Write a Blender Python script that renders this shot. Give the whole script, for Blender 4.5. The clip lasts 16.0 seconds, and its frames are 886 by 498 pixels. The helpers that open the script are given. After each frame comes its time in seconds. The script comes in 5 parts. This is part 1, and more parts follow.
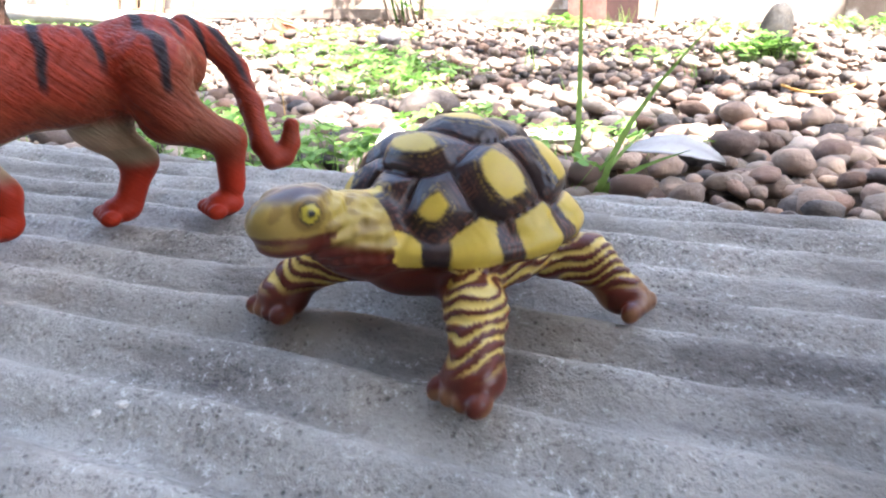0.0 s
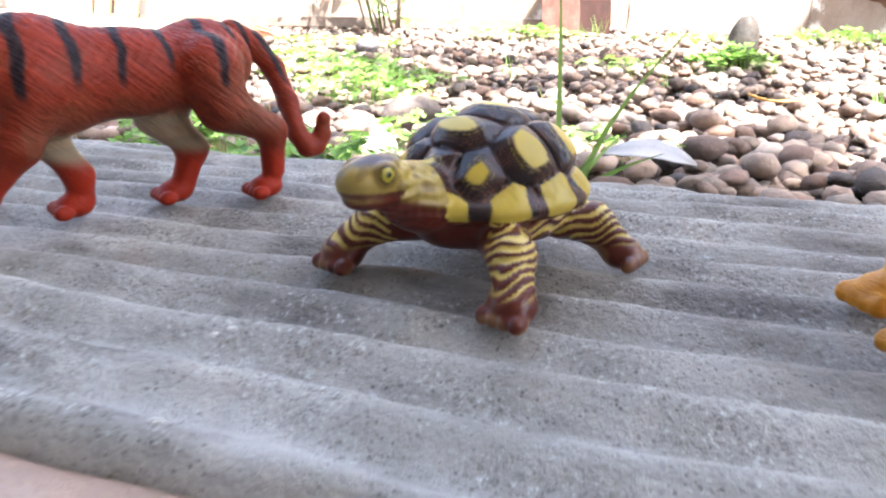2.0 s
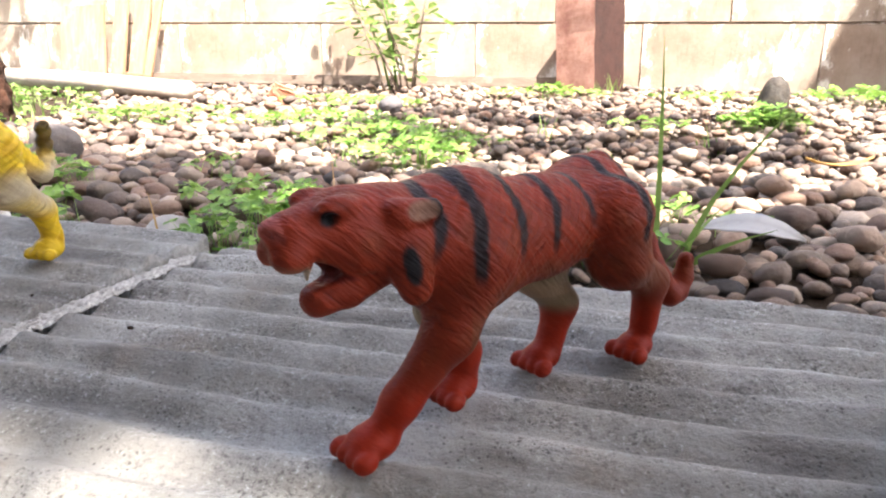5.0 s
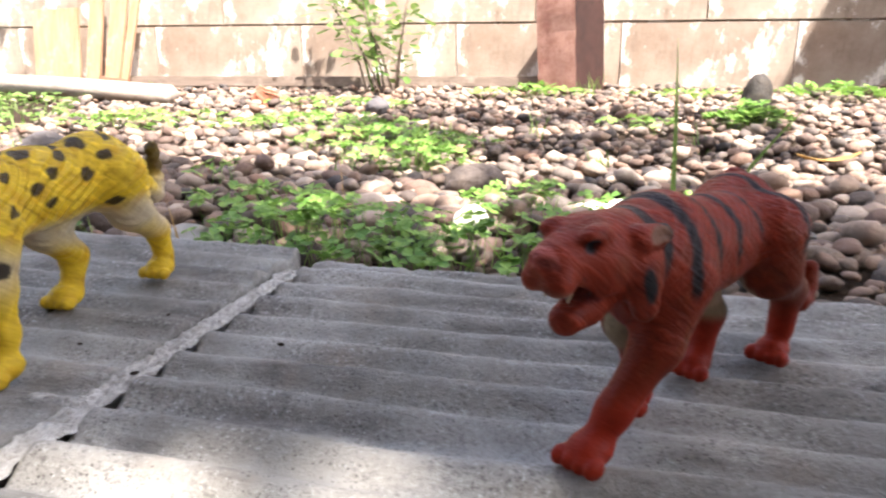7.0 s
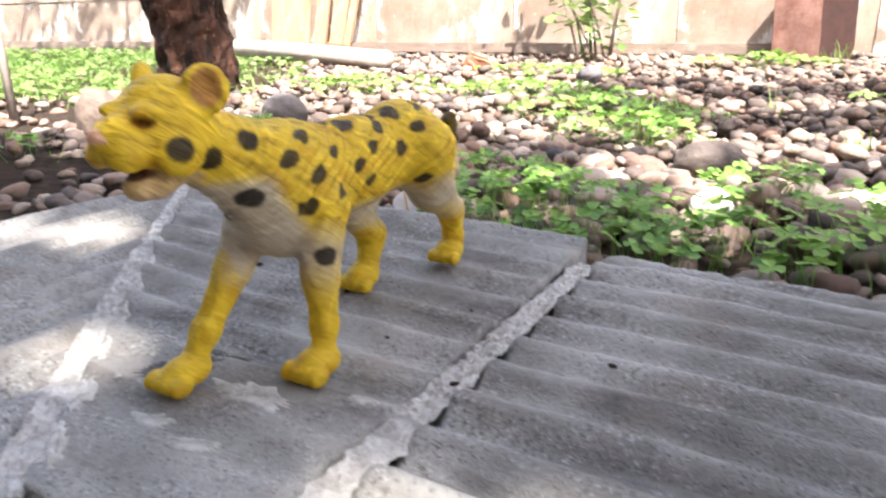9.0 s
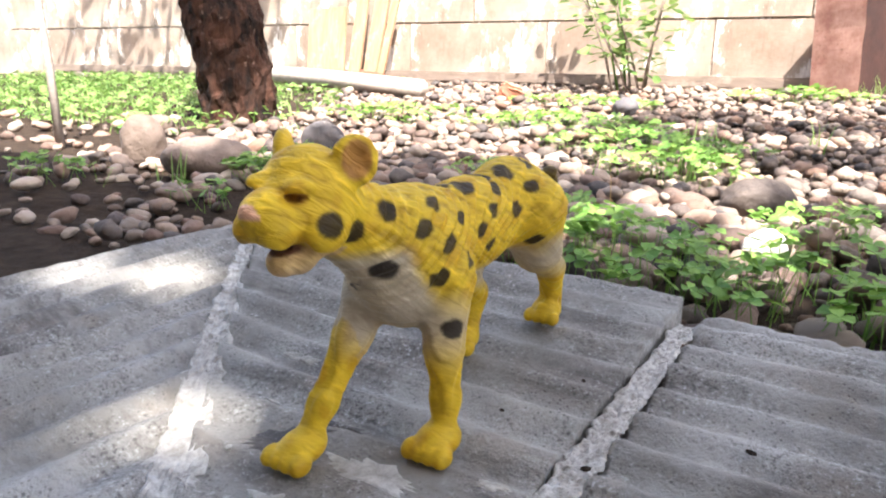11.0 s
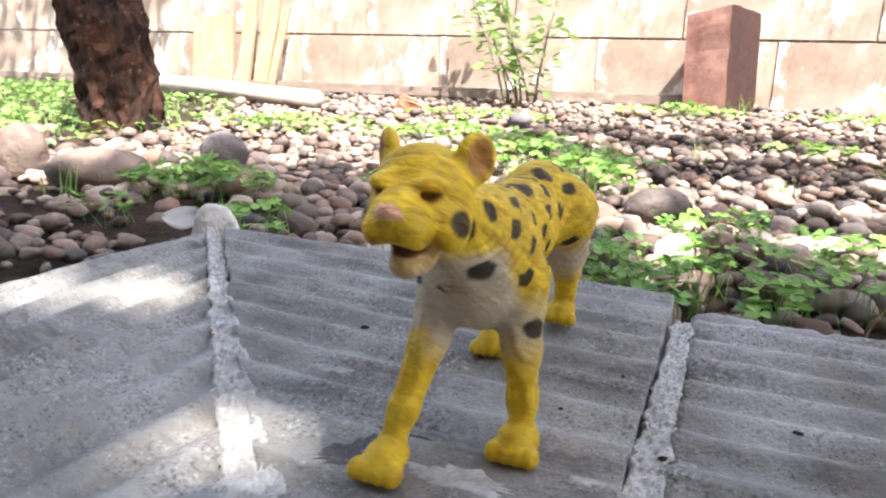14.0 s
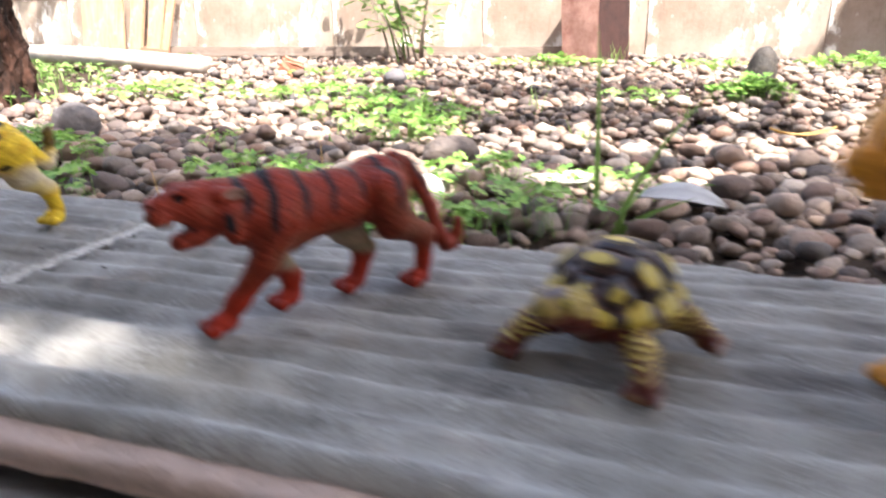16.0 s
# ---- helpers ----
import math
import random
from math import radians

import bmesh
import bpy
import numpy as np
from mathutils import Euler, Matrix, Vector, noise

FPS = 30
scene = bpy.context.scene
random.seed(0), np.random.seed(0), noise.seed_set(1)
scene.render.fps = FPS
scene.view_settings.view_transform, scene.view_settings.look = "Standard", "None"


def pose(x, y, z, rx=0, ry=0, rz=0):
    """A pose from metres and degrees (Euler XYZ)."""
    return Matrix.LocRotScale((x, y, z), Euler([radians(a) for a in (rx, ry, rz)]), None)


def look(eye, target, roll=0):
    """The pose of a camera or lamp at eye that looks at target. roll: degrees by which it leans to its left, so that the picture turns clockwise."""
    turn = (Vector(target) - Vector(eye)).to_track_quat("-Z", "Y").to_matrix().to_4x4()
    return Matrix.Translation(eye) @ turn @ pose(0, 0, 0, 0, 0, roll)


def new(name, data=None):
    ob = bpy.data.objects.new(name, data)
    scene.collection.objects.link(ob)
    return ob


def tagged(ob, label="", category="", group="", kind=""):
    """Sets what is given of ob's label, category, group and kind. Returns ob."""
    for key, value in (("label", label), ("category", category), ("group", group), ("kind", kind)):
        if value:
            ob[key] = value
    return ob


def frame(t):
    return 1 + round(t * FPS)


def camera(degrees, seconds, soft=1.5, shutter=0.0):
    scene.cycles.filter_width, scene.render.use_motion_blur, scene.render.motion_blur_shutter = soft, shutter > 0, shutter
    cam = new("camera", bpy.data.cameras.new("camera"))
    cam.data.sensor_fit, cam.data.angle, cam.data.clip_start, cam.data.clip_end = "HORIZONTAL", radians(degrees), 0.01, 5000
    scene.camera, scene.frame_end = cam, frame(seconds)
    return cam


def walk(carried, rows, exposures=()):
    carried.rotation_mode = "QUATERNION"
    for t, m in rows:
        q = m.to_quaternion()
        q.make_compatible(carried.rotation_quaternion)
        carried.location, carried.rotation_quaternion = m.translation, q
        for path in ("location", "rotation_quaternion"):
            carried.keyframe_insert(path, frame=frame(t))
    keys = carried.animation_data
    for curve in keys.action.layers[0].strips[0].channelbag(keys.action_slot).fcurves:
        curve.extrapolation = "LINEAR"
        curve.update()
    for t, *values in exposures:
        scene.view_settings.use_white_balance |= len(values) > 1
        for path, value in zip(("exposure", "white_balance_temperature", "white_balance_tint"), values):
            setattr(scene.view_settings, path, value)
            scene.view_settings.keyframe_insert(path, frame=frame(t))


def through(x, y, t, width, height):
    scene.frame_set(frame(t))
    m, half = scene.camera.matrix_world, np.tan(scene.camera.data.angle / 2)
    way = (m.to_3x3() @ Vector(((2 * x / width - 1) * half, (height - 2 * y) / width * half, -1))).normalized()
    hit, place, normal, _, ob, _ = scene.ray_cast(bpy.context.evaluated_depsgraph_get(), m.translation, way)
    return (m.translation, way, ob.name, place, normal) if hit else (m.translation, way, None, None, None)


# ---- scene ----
cam = camera(66.6, 16.0, 2.1, 0.5)
PATH = [
    (0, (0.003, -0.003, 0.067), (-0.603, 1.775, -0.621), -0.0),
    (0.5, (-0.003, 0.002, 0.069), (-0.592, 1.782, -0.628), 0.3),
    (1, (-0.004, 0.002, 0.07), (-0.581, 1.786, -0.624), 0.4),
    (1.5, (-0.002, -0.005, 0.072), (-0.568, 1.786, -0.614), 0.5),
    (2, (-0.001, -0.04, 0.067), (-0.536, 1.769, -0.598), 0.7),
    (2.5, (-0.047, -0.052, 0.078), (-0.605, 1.762, -0.552), 0.7),
    (3, (-0.09, -0.041, 0.071), (-0.663, 1.779, -0.531), 0.7),
    (3.5, (-0.114, -0.021, 0.088), (-0.682, 1.809, -0.484), 0.6),
    (5.8, (-0.162, -0.044, 0.088), (-0.591, 1.84, -0.43), 0.3),
    (6, (-0.171, -0.059, 0.095), (-0.557, 1.83, -0.434), 0.3),
    (6.5, (-0.179, -0.056, 0.105), (-0.541, 1.835, -0.438), 0.0),
    (7, (-0.192, -0.051, 0.096), (-0.649, 1.824, -0.432), -0.1),
    (7.5, (-0.202, -0.043, 0.095), (-0.805, 1.787, -0.44), -0.2),
    (8, (-0.22, -0.042, 0.09), (-0.98, 1.715, -0.488), -0.4),
    (8.5, (-0.234, -0.029, 0.088), (-1.086, 1.664, -0.551), -0.3),
    (9, (-0.254, -0.028, 0.094), (-1.208, 1.619, -0.52), -0.2),
    (9.5, (-0.266, -0.034, 0.102), (-1.288, 1.59, -0.46), 0.1),
    (9.7, (-0.271, -0.036, 0.105), (-1.312, 1.582, -0.444), 0.2),
    (11.8, (-0.286, -0.03, 0.102), (-1.276, 1.617, -0.45), 1.6),
    (12, (-0.278, -0.031, 0.107), (-1.255, 1.622, -0.455), 1.9),
    (12.5, (-0.273, -0.035, 0.104), (-1.226, 1.635, -0.447), 2.0),
    (13, (-0.278, -0.032, 0.102), (-1.192, 1.668, -0.422), 2.0),
    (13.5, (-0.292, -0.038, 0.104), (-1.135, 1.705, -0.4), 2.0),
    (14, (-0.329, -0.055, 0.099), (-1.072, 1.734, -0.401), 1.8),
    (14.5, (-0.336, -0.059, 0.106), (-1.0, 1.758, -0.402), 1.5),
    (15, (-0.267, -0.058, 0.116), (-0.892, 1.769, -0.407), 0.7),
    (15.5, (-0.172, -0.075, 0.122), (-0.766, 1.752, -0.434), 0.2),
    (16, (-0.028, -0.113, 0.118), (-0.612, 1.698, -0.498), -0.3),
]
walk(cam, [(t, look(eye, target, roll)) for t, eye, target, roll in PATH],
     [(0, 3.4, 6150, 10), (1.5, 3.4, 6150, 10), (2.5, 3.5, 6700, 12), (3.5, 3.2, 6900, 12), (5.8, 2.75, 6900, 12), (7, 2.5, 6700, 13), (9, 2.65, 6600, 13), (12, 2.6, 6500, 11), (14.5, 2.55, 6400, 11), (15.5, 2.5, 6350, 12), (16, 2.7, 6450, 12)])

# ---------------------------------------------------------------- world and light
SUN_DIR = Vector((0.36, -0.33, 0.87)).normalized()
world = bpy.data.worlds.new("sky")
scene.world = world
world.use_nodes = True
wn = world.node_tree
wn.nodes.clear()
sky = wn.nodes.new("ShaderNodeTexSky")
sky.sky_type = "NISHITA"
sky.sun_disc = False
sky.sun_elevation = math.asin(SUN_DIR.z)
sky.dust_density = 4.0
sky.ozone_density = 0.4
sky.sun_rotation = math.atan2(SUN_DIR.x, SUN_DIR.y)
bg = wn.nodes.new("ShaderNodeBackground")
bg.inputs["Strength"].default_value = 0.14
wout = wn.nodes.new("ShaderNodeOutputWorld")
wn.links.new(sky.outputs[0], bg.inputs[0])
wn.links.new(bg.outputs[0], wout.inputs[0])
sun_data = bpy.data.lights.new("sun", "SUN")
sun_data.energy = 3.8
sun_data.angle = radians(0.53)
sun_data.color = (1.0, 0.965, 0.92)
sun = new("sun", sun_data)
sun.matrix_world = look(SUN_DIR * 20, (0, 0, 0))


# ---------------------------------------------------------------- materials
class Nodes:
    """A small builder for one node material."""

    def __init__(self, name, rough=0.8, metal=0.0, spec=0.5):
        self.mat = bpy.data.materials.new(name)
        self.mat.use_nodes = True
        self.t = self.mat.node_tree
        self.b = self.t.nodes["Principled BSDF"]
        self.b.inputs["Roughness"].default_value = rough
        self.b.inputs["Metallic"].default_value = metal
        self.b.inputs["Specular IOR Level"].default_value = spec
        self.coord = self.t.nodes.new("ShaderNodeTexCoord").outputs["Object"]

    def link(self, a, b):
        self.t.links.new(a, b)

    def put(self, value, socket):
        if hasattr(value, "is_output"):
            self.link(value, socket)
        elif isinstance(value, tuple) and len(value) == 3 and socket.type == "RGBA":
            socket.default_value = (*value, 1)
        else:
            socket.default_value = value

    def mapped(self, scale=(1, 1, 1), rot=(0, 0, 0)):
        m = self.t.nodes.new("ShaderNodeMapping")
        m.inputs["Scale"].default_value = scale
        m.inputs["Rotation"].default_value = [radians(a) for a in rot]
        self.link(self.coord, m.inputs[0])
        return m.outputs[0]

    def noise(self, scale, detail=5, rough=0.6, at=None, distortion=0.0):
        n = self.t.nodes.new("ShaderNodeTexNoise")
        n.inputs["Scale"].default_value = scale
        n.inputs["Detail"].default_value = detail
        n.inputs["Roughness"].default_value = rough
        n.inputs["Distortion"].default_value = distortion
        self.link(at or self.coord, n.inputs["Vector"])
        return n.outputs["Fac"]

    def voronoi(self, scale, feature="F1", at=None):
        n = self.t.nodes.new("ShaderNodeTexVoronoi")
        n.feature = feature
        n.inputs["Scale"].default_value = scale
        self.link(at or self.coord, n.inputs["Vector"])
        return n.outputs["Distance"]

    def ramp(self, fac, lo, hi, a=0.0, b=1.0):
        n = self.t.nodes.new("ShaderNodeMapRange")
        n.inputs[1].default_value, n.inputs[2].default_value = lo, hi
        n.inputs[3].default_value, n.inputs[4].default_value = a, b
        self.link(fac, n.inputs[0])
        return n.outputs[0]

    def mix(self, fac, a, b, mode="MIX"):
        n = self.t.nodes.new("ShaderNodeMix")
        n.data_type, n.blend_type = "RGBA", mode
        self.put(fac, n.inputs[0])
        self.put(a, n.inputs[6])
        self.put(b, n.inputs[7])
        return n.outputs[2]

    def math(self, op, a, b=0.0):
        n = self.t.nodes.new("ShaderNodeMath")
        n.operation = op
        self.put(a, n.inputs[0])
        self.put(b, n.inputs[1])
        return n.outputs[0]

    def random(self):
        o = self.t.nodes.new("ShaderNodeObjectInfo").outputs["Random"]
        g = self.t.nodes.new("ShaderNodeNewGeometry").outputs["Random Per Island"]
        return self.math("FRACT", self.math("ADD", self.math("MULTIPLY", o, 7.31), g))

    def palette(self, fac, colours, step=False):
        n = self.t.nodes.new("ShaderNodeValToRGB")
        e = n.color_ramp.elements
        n.color_ramp.interpolation = "CONSTANT" if step else "LINEAR"
        while len(e) < len(colours):
            e.new(0.5)
        for i, c in enumerate(colours):
            e[i].position = i / (len(colours) - (0 if step else 1))
            e[i].color = (*c, 1)
        self.link(fac, n.inputs[0])
        return n.outputs[0]

    def bump(self, height, strength=0.3, distance=0.01):
        n = self.t.nodes.new("ShaderNodeBump")
        n.inputs["Strength"].default_value = strength
        n.inputs["Distance"].default_value = distance
        self.link(height, n.inputs["Height"])
        old = self.b.inputs["Normal"]
        if old.is_linked:
            self.link(old.links[0].from_socket, n.inputs["Normal"])
        self.link(n.outputs[0], old)

    def done(self, colour, rough=None):
        self.put(colour, self.b.inputs["Base Color"])
        if rough is not None:
            self.put(rough, self.b.inputs["Roughness"])
        return self.mat


def concrete_mat(name, light=(0.465, 0.445, 0.405), dark=(0.18, 0.163, 0.142), grit=True):
    n = Nodes(name, 0.85, spec=0.35)
    big = n.noise(14, 6, 0.65)
    stretched = n.noise(60, 5, 0.65, n.mapped((0.25, 1, 1)))
    base = n.mix(n.ramp(big, 0.3, 0.7), dark, light)
    base = n.mix(n.ramp(stretched, 0.50, 0.68, 0, 0.8), base, (0.115, 0.10, 0.088))
    base = n.mix(n.ramp(n.noise(30, 4), 0.58, 0.72, 0, 0.5), base, (0.33, 0.275, 0.22))
    if grit:
        g = n.noise(620, 3, 0.75)
        patch = n.ramp(n.noise(40, 5, 0.75, n.mapped((0.5, 1, 1))), 0.42, 0.60)
        base = n.mix(n.math("MULTIPLY", n.ramp(g, 0.58, 0.65, 0, 0.55), patch), base, (0.72, 0.71, 0.69))
        base = n.mix(n.math("MULTIPLY", n.ramp(g, 0.46, 0.39, 0, 0.6), patch), base, (0.05, 0.047, 0.045))
        pit = n.ramp(n.voronoi(560), 0.30, 0.14)
        worn = n.ramp(n.noise(55, 5, 0.75, n.mapped((0.6, 1, 1))), 0.46, 0.58)
        base = n.mix(n.math("MULTIPLY", n.math("MULTIPLY", pit, worn), 0.6), base, (0.05, 0.045, 0.04))
        n.bump(n.math("MULTIPLY", pit, worn), 0.5, -0.0008)
    n.bump(n.noise(620, 4, 0.75), 0.6, 0.0016)
    n.bump(n.noise(110, 5, 0.65), 0.45, 0.003)
    return n.done(base)


def mortar_mat():
    n = Nodes("mortar", 0.95, spec=0.2)
    c = n.mix(n.ramp(n.noise(160, 5, 0.7), 0.35, 0.68), (0.36, 0.33, 0.29), (0.66, 0.64, 0.59))
    n.bump(n.noise(330, 5, 0.7), 0.6, 0.003)
    return n.done(c)


def stone_mat(name, colours, sharp=False):
    n = Nodes(name, 0.72, spec=0.35)
    c = n.palette(n.random(), colours)
    c = n.mix(n.ramp(n.noise(45, 5, 0.65), 0.4, 0.8, 0, 0.4), c, (0.15, 0.115, 0.09))
    c = n.mix(n.ramp(n.noise(240, 3, 0.7), 0.6, 0.72, 0, 0.2), c, (0.42, 0.38, 0.33))
    n.bump(n.noise(150, 5, 0.65), 0.5, 0.005)
    n.bump(n.noise(40, 3, 0.5), 0.5, 0.012)
    return n.done(c)


def wall_mat():
    n = Nodes("plaster", 0.92, spec=0.2)
    patch = n.ramp(n.noise(2.2, 6, 0.65), 0.38, 0.62)
    c = n.mix(patch, (0.22, 0.160, 0.120), (0.34, 0.285, 0.23))
    peel = n.ramp(n.noise(5.5, 6, 0.7, n.mapped((1, 1, 0.55))), 0.54, 0.60)
    c = n.mix(peel, c, (0.66, 0.62, 0.56))
    c = n.mix(n.ramp(n.noise(26, 5, 0.7, n.mapped((1, 1, 0.2))), 0.55, 0.75, 0, 0.7), c, (0.15, 0.11, 0.085))
    n.bump(n.noise(60, 6, 0.7), 0.35, 0.01)
    return n.done(c)


def soil_mat():
    n = Nodes("soil", 0.98, spec=0.1)
    c = n.mix(n.ramp(n.noise(25, 6, 0.7), 0.3, 0.7), (0.018, 0.013, 0.010), (0.07, 0.049, 0.034))
    n.bump(n.noise(90, 6, 0.7), 0.8, 0.02)
    return n.done(c)


def bark_mat():
    n = Nodes("bark", 0.95, spec=0.15)
    v = n.noise(18, 6, 0.7, n.mapped((1, 1, 0.4)))
    c = n.mix(n.ramp(v, 0.38, 0.72), (0.010, 0.008, 0.007), (0.085, 0.038, 0.024))
    c = n.mix(n.ramp(n.noise(40, 4), 0.62, 0.74, 0, 0.7), c, (0.26, 0.19, 0.15))
    n.bump(v, 0.9, 0.03)
    return n.done(c)


def wood_mat(name, a, b, along=(0.15, 1, 1)):
    n = Nodes(name, 0.8, spec=0.25)
    g = n.noise(40, 6, 0.65, n.mapped(along), 0.6)
    c = n.mix(n.ramp(g, 0.3, 0.7), a, b)
    c = n.mix(n.ramp(n.noise(9, 4), 0.55, 0.75, 0, 0.5), c, (0.5, 0.44, 0.37))
    n.bump(g, 0.4, 0.004)
    return n.done(c)


def rust_mat(name, deep, faded):
    n = Nodes(name, 0.8, 0.0, 0.3)
    c = n.mix(n.ramp(n.noise(12, 6, 0.7), 0.35, 0.7), deep, faded)
    c = n.mix(n.ramp(n.noise(60, 4, 0.7), 0.6, 0.75, 0, 0.7), c, (0.07, 0.035, 0.025))
    n.bump(n.noise(90, 5, 0.7), 0.4, 0.004)
    return n.done(c)


def leaf_mat(name, a, b, rough=0.5, through=0.35):
    n = Nodes(name, rough, spec=0.35)
    c = n.mix(n.random(), a, b)
    c = n.mix(n.ramp(n.noise(80, 3), 0.5, 0.8, 0, 0.4), c, tuple(0.6 * v for v in a))
    n.done(c)
    tr = n.t.nodes.new("ShaderNodeBsdfTranslucent")
    n.link(c, tr.inputs[0])
    mx = n.t.nodes.new("ShaderNodeMixShader")
    mx.inputs[0].default_value = through
    out = n.t.nodes["Material Output"]
    n.link(n.b.outputs[0], mx.inputs[1])
    n.link(tr.outputs[0], mx.inputs[2])
    n.link(mx.outputs[0], out.inputs[0])
    return n.mat


def toy_mat(name, rough, fur=0.0, stretch=(1, 1, 1), rot=(0, 0, 0), scale=500, depth=0.0008, shine=0.27, dust=0.22):
    """Painted plastic: the paint layout is on the mesh, the fur is cut into the relief."""
    n = Nodes(name, rough, spec=shine)
    at = n.t.nodes.new("ShaderNodeAttribute")
    at.attribute_name = "paint"
    c, furry = at.outputs["Color"], at.outputs["Alpha"]
    turned = n.t.nodes.new("ShaderNodeMapping")
    turned.inputs["Scale"].default_value = stretch
    n.link(n.mapped((1, 1, 1), rot), turned.inputs[0])
    lines = n.noise(scale, 3, 0.55, turned.outputs[0], 0.5)
    # highlights on the fur's ridges and shade in its grooves, put into the colour
    c = n.mix(n.math("MULTIPLY", furry, n.ramp(lines, 0.54, 0.72, 0, 0.8 * fur)), c, n.mix(1.0, c, (1.6, 1.7, 1.8), "MULTIPLY"))
    c = n.mix(n.math("MULTIPLY", furry, n.ramp(lines, 0.47, 0.28, 0, 0.8 * fur)), c, n.mix(1.0, c, (0.45, 0.4, 0.4), "MULTIPLY"))
    c = n.mix(n.ramp(n.noise(130, 4, 0.7), 0.55, 0.8, 0, dust), c, (0.16, 0.10, 0.07))
    if fur:
        n.bump(n.math("MULTIPLY", furry, lines), 0.55 * min(1, fur * 1.4), depth)
    n.bump(n.noise(900, 3), 0.12, 0.0004)
    return n.done(c)


CONCRETE = concrete_mat("fluted_concrete")
FLOOR_CONCRETE = concrete_mat("floor_concrete", (0.36, 0.34, 0.32), (0.17, 0.155, 0.14), False)
STAIN = concrete_mat("stained_concrete", (0.15, 0.14, 0.135), (0.09, 0.083, 0.078))
MORTAR = mortar_mat()
PEBBLE = stone_mat("pebble", [(0.035, 0.032, 0.033), (0.17, 0.105, 0.078), (0.29, 0.21, 0.155), (0.06, 0.045, 0.040), (0.44, 0.36, 0.29), (0.19, 0.11, 0.075), (0.04, 0.036, 0.036), (0.32, 0.25, 0.195), (0.10, 0.07, 0.055)])
DARK_STONE = stone_mat("dark_stone", [(0.075, 0.072, 0.08), (0.10, 0.09, 0.09)])
BLACK_STONE = stone_mat("black_stone", [(0.02, 0.018, 0.016), (0.03, 0.026, 0.022)])
BROWN_STONE = stone_mat("brown_stone", [(0.058, 0.046, 0.040), (0.085, 0.065, 0.055)])
WARM_STONE = stone_mat("warm_stone", [(0.12, 0.088, 0.07), (0.17, 0.125, 0.10)])
PALE_STONE = stone_mat("pale_stone", [(0.62, 0.60, 0.55), (0.72, 0.69, 0.62)])
PLASTER = wall_mat()
SOIL = soil_mat()
BARK = bark_mat()
GREY_WOOD = wood_mat("grey_wood", (0.22, 0.18, 0.15), (0.42, 0.36, 0.31))
TAN_WOOD = wood_mat("tan_wood", (0.25, 0.135, 0.075), (0.42, 0.26, 0.16), (1, 1, 0.15))
DARK_WOOD = wood_mat("dark_wood", (0.13, 0.10, 0.08), (0.26, 0.20, 0.16))
RUST = rust_mat("rust", (0.26, 0.12, 0.09), (0.46, 0.27, 0.21))
DARK_RUST = rust_mat("dark_rust", (0.020, 0.009, 0.008), (0.045, 0.018, 0.014))
SAND_STRIP = stone_mat("sand_strip", [(0.42, 0.29, 0.22), (0.46, 0.33, 0.26)])
BRICK = stone_mat("brick_red", [(0.36, 0.12, 0.075), (0.42, 0.16, 0.10)])
CLOVER = leaf_mat("clover_leaf", (0.11, 0.24, 0.045), (0.26, 0.42, 0.09))
GRASS = leaf_mat("grass_blade", (0.10, 0.21, 0.04), (0.24, 0.36, 0.10))
BUSH = leaf_mat("bush_leaf", (0.10, 0.19, 0.05), (0.24, 0.34, 0.10))
CANOPY = leaf_mat("canopy_leaf", (0.035, 0.09, 0.015), (0.07, 0.15, 0.03), 0.5, 0.2)
GREY_LEAF = leaf_mat("grey_leaf", (0.33, 0.33, 0.32), (0.38, 0.37, 0.36), 0.7, 0.1)
TAN_LEAF = leaf_mat("tan_leaf", (0.34, 0.20, 0.06), (0.40, 0.25, 0.09), 0.7, 0.2)


# ---------------------------------------------------------------- mesh helpers
def mesh_of(name, verts, faces, mat, smooth=False):
    me = bpy.data.meshes.new(name)
    me.from_pydata([tuple(map(float, v)) for v in verts], [], [tuple(map(int, f)) for f in faces])
    me.materials.append(mat)
    if smooth:
        me.polygons.foreach_set("use_smooth", [True] * len(me.polygons))
    me.update()
    return me


def thing(name, me, label="", category="", group="", kind="", m=None):
    ob = new(name, me)
    if m is not None:
        ob.matrix_world = m
    return tagged(ob, label, category, group, kind)


def part(name, me, parent, m=None, label=""):
    ob = new(name, me)
    ob.parent = parent
    if m is not None:
        ob.matrix_basis = m
    return tagged(ob, label)


def bm_mesh(name, bm, mat, smooth=False):
    me = bpy.data.meshes.new(name)
    bm.to_mesh(me)
    bm.free()
    me.materials.append(mat)
    if smooth:
        me.polygons.foreach_set("use_smooth", [True] * len(me.polygons))
    return me


def box_mesh(name, size, mat, bevel=0.003, jitter=0.0, cuts=0):
    bm = bmesh.new()
    bmesh.ops.create_cube(bm, size=1)
    bmesh.ops.scale(bm, vec=size, verts=bm.verts)
    if cuts:
        bmesh.ops.subdivide_edges(bm, edges=bm.edges[:], cuts=cuts, use_grid_fill=True)
    if bevel:
        sharp = [e for e in bm.edges if len(e.link_faces) == 2 and e.calc_face_angle(0) > 0.5]
        bmesh.ops.bevel(bm, geom=sharp, offset=bevel, segments=2, affect="EDGES")
    if jitter:
        for v in bm.verts:
            v.co += jitter * Vector(noise.noise_vector(v.co * 23))
    return bm_mesh(name, bm, mat)


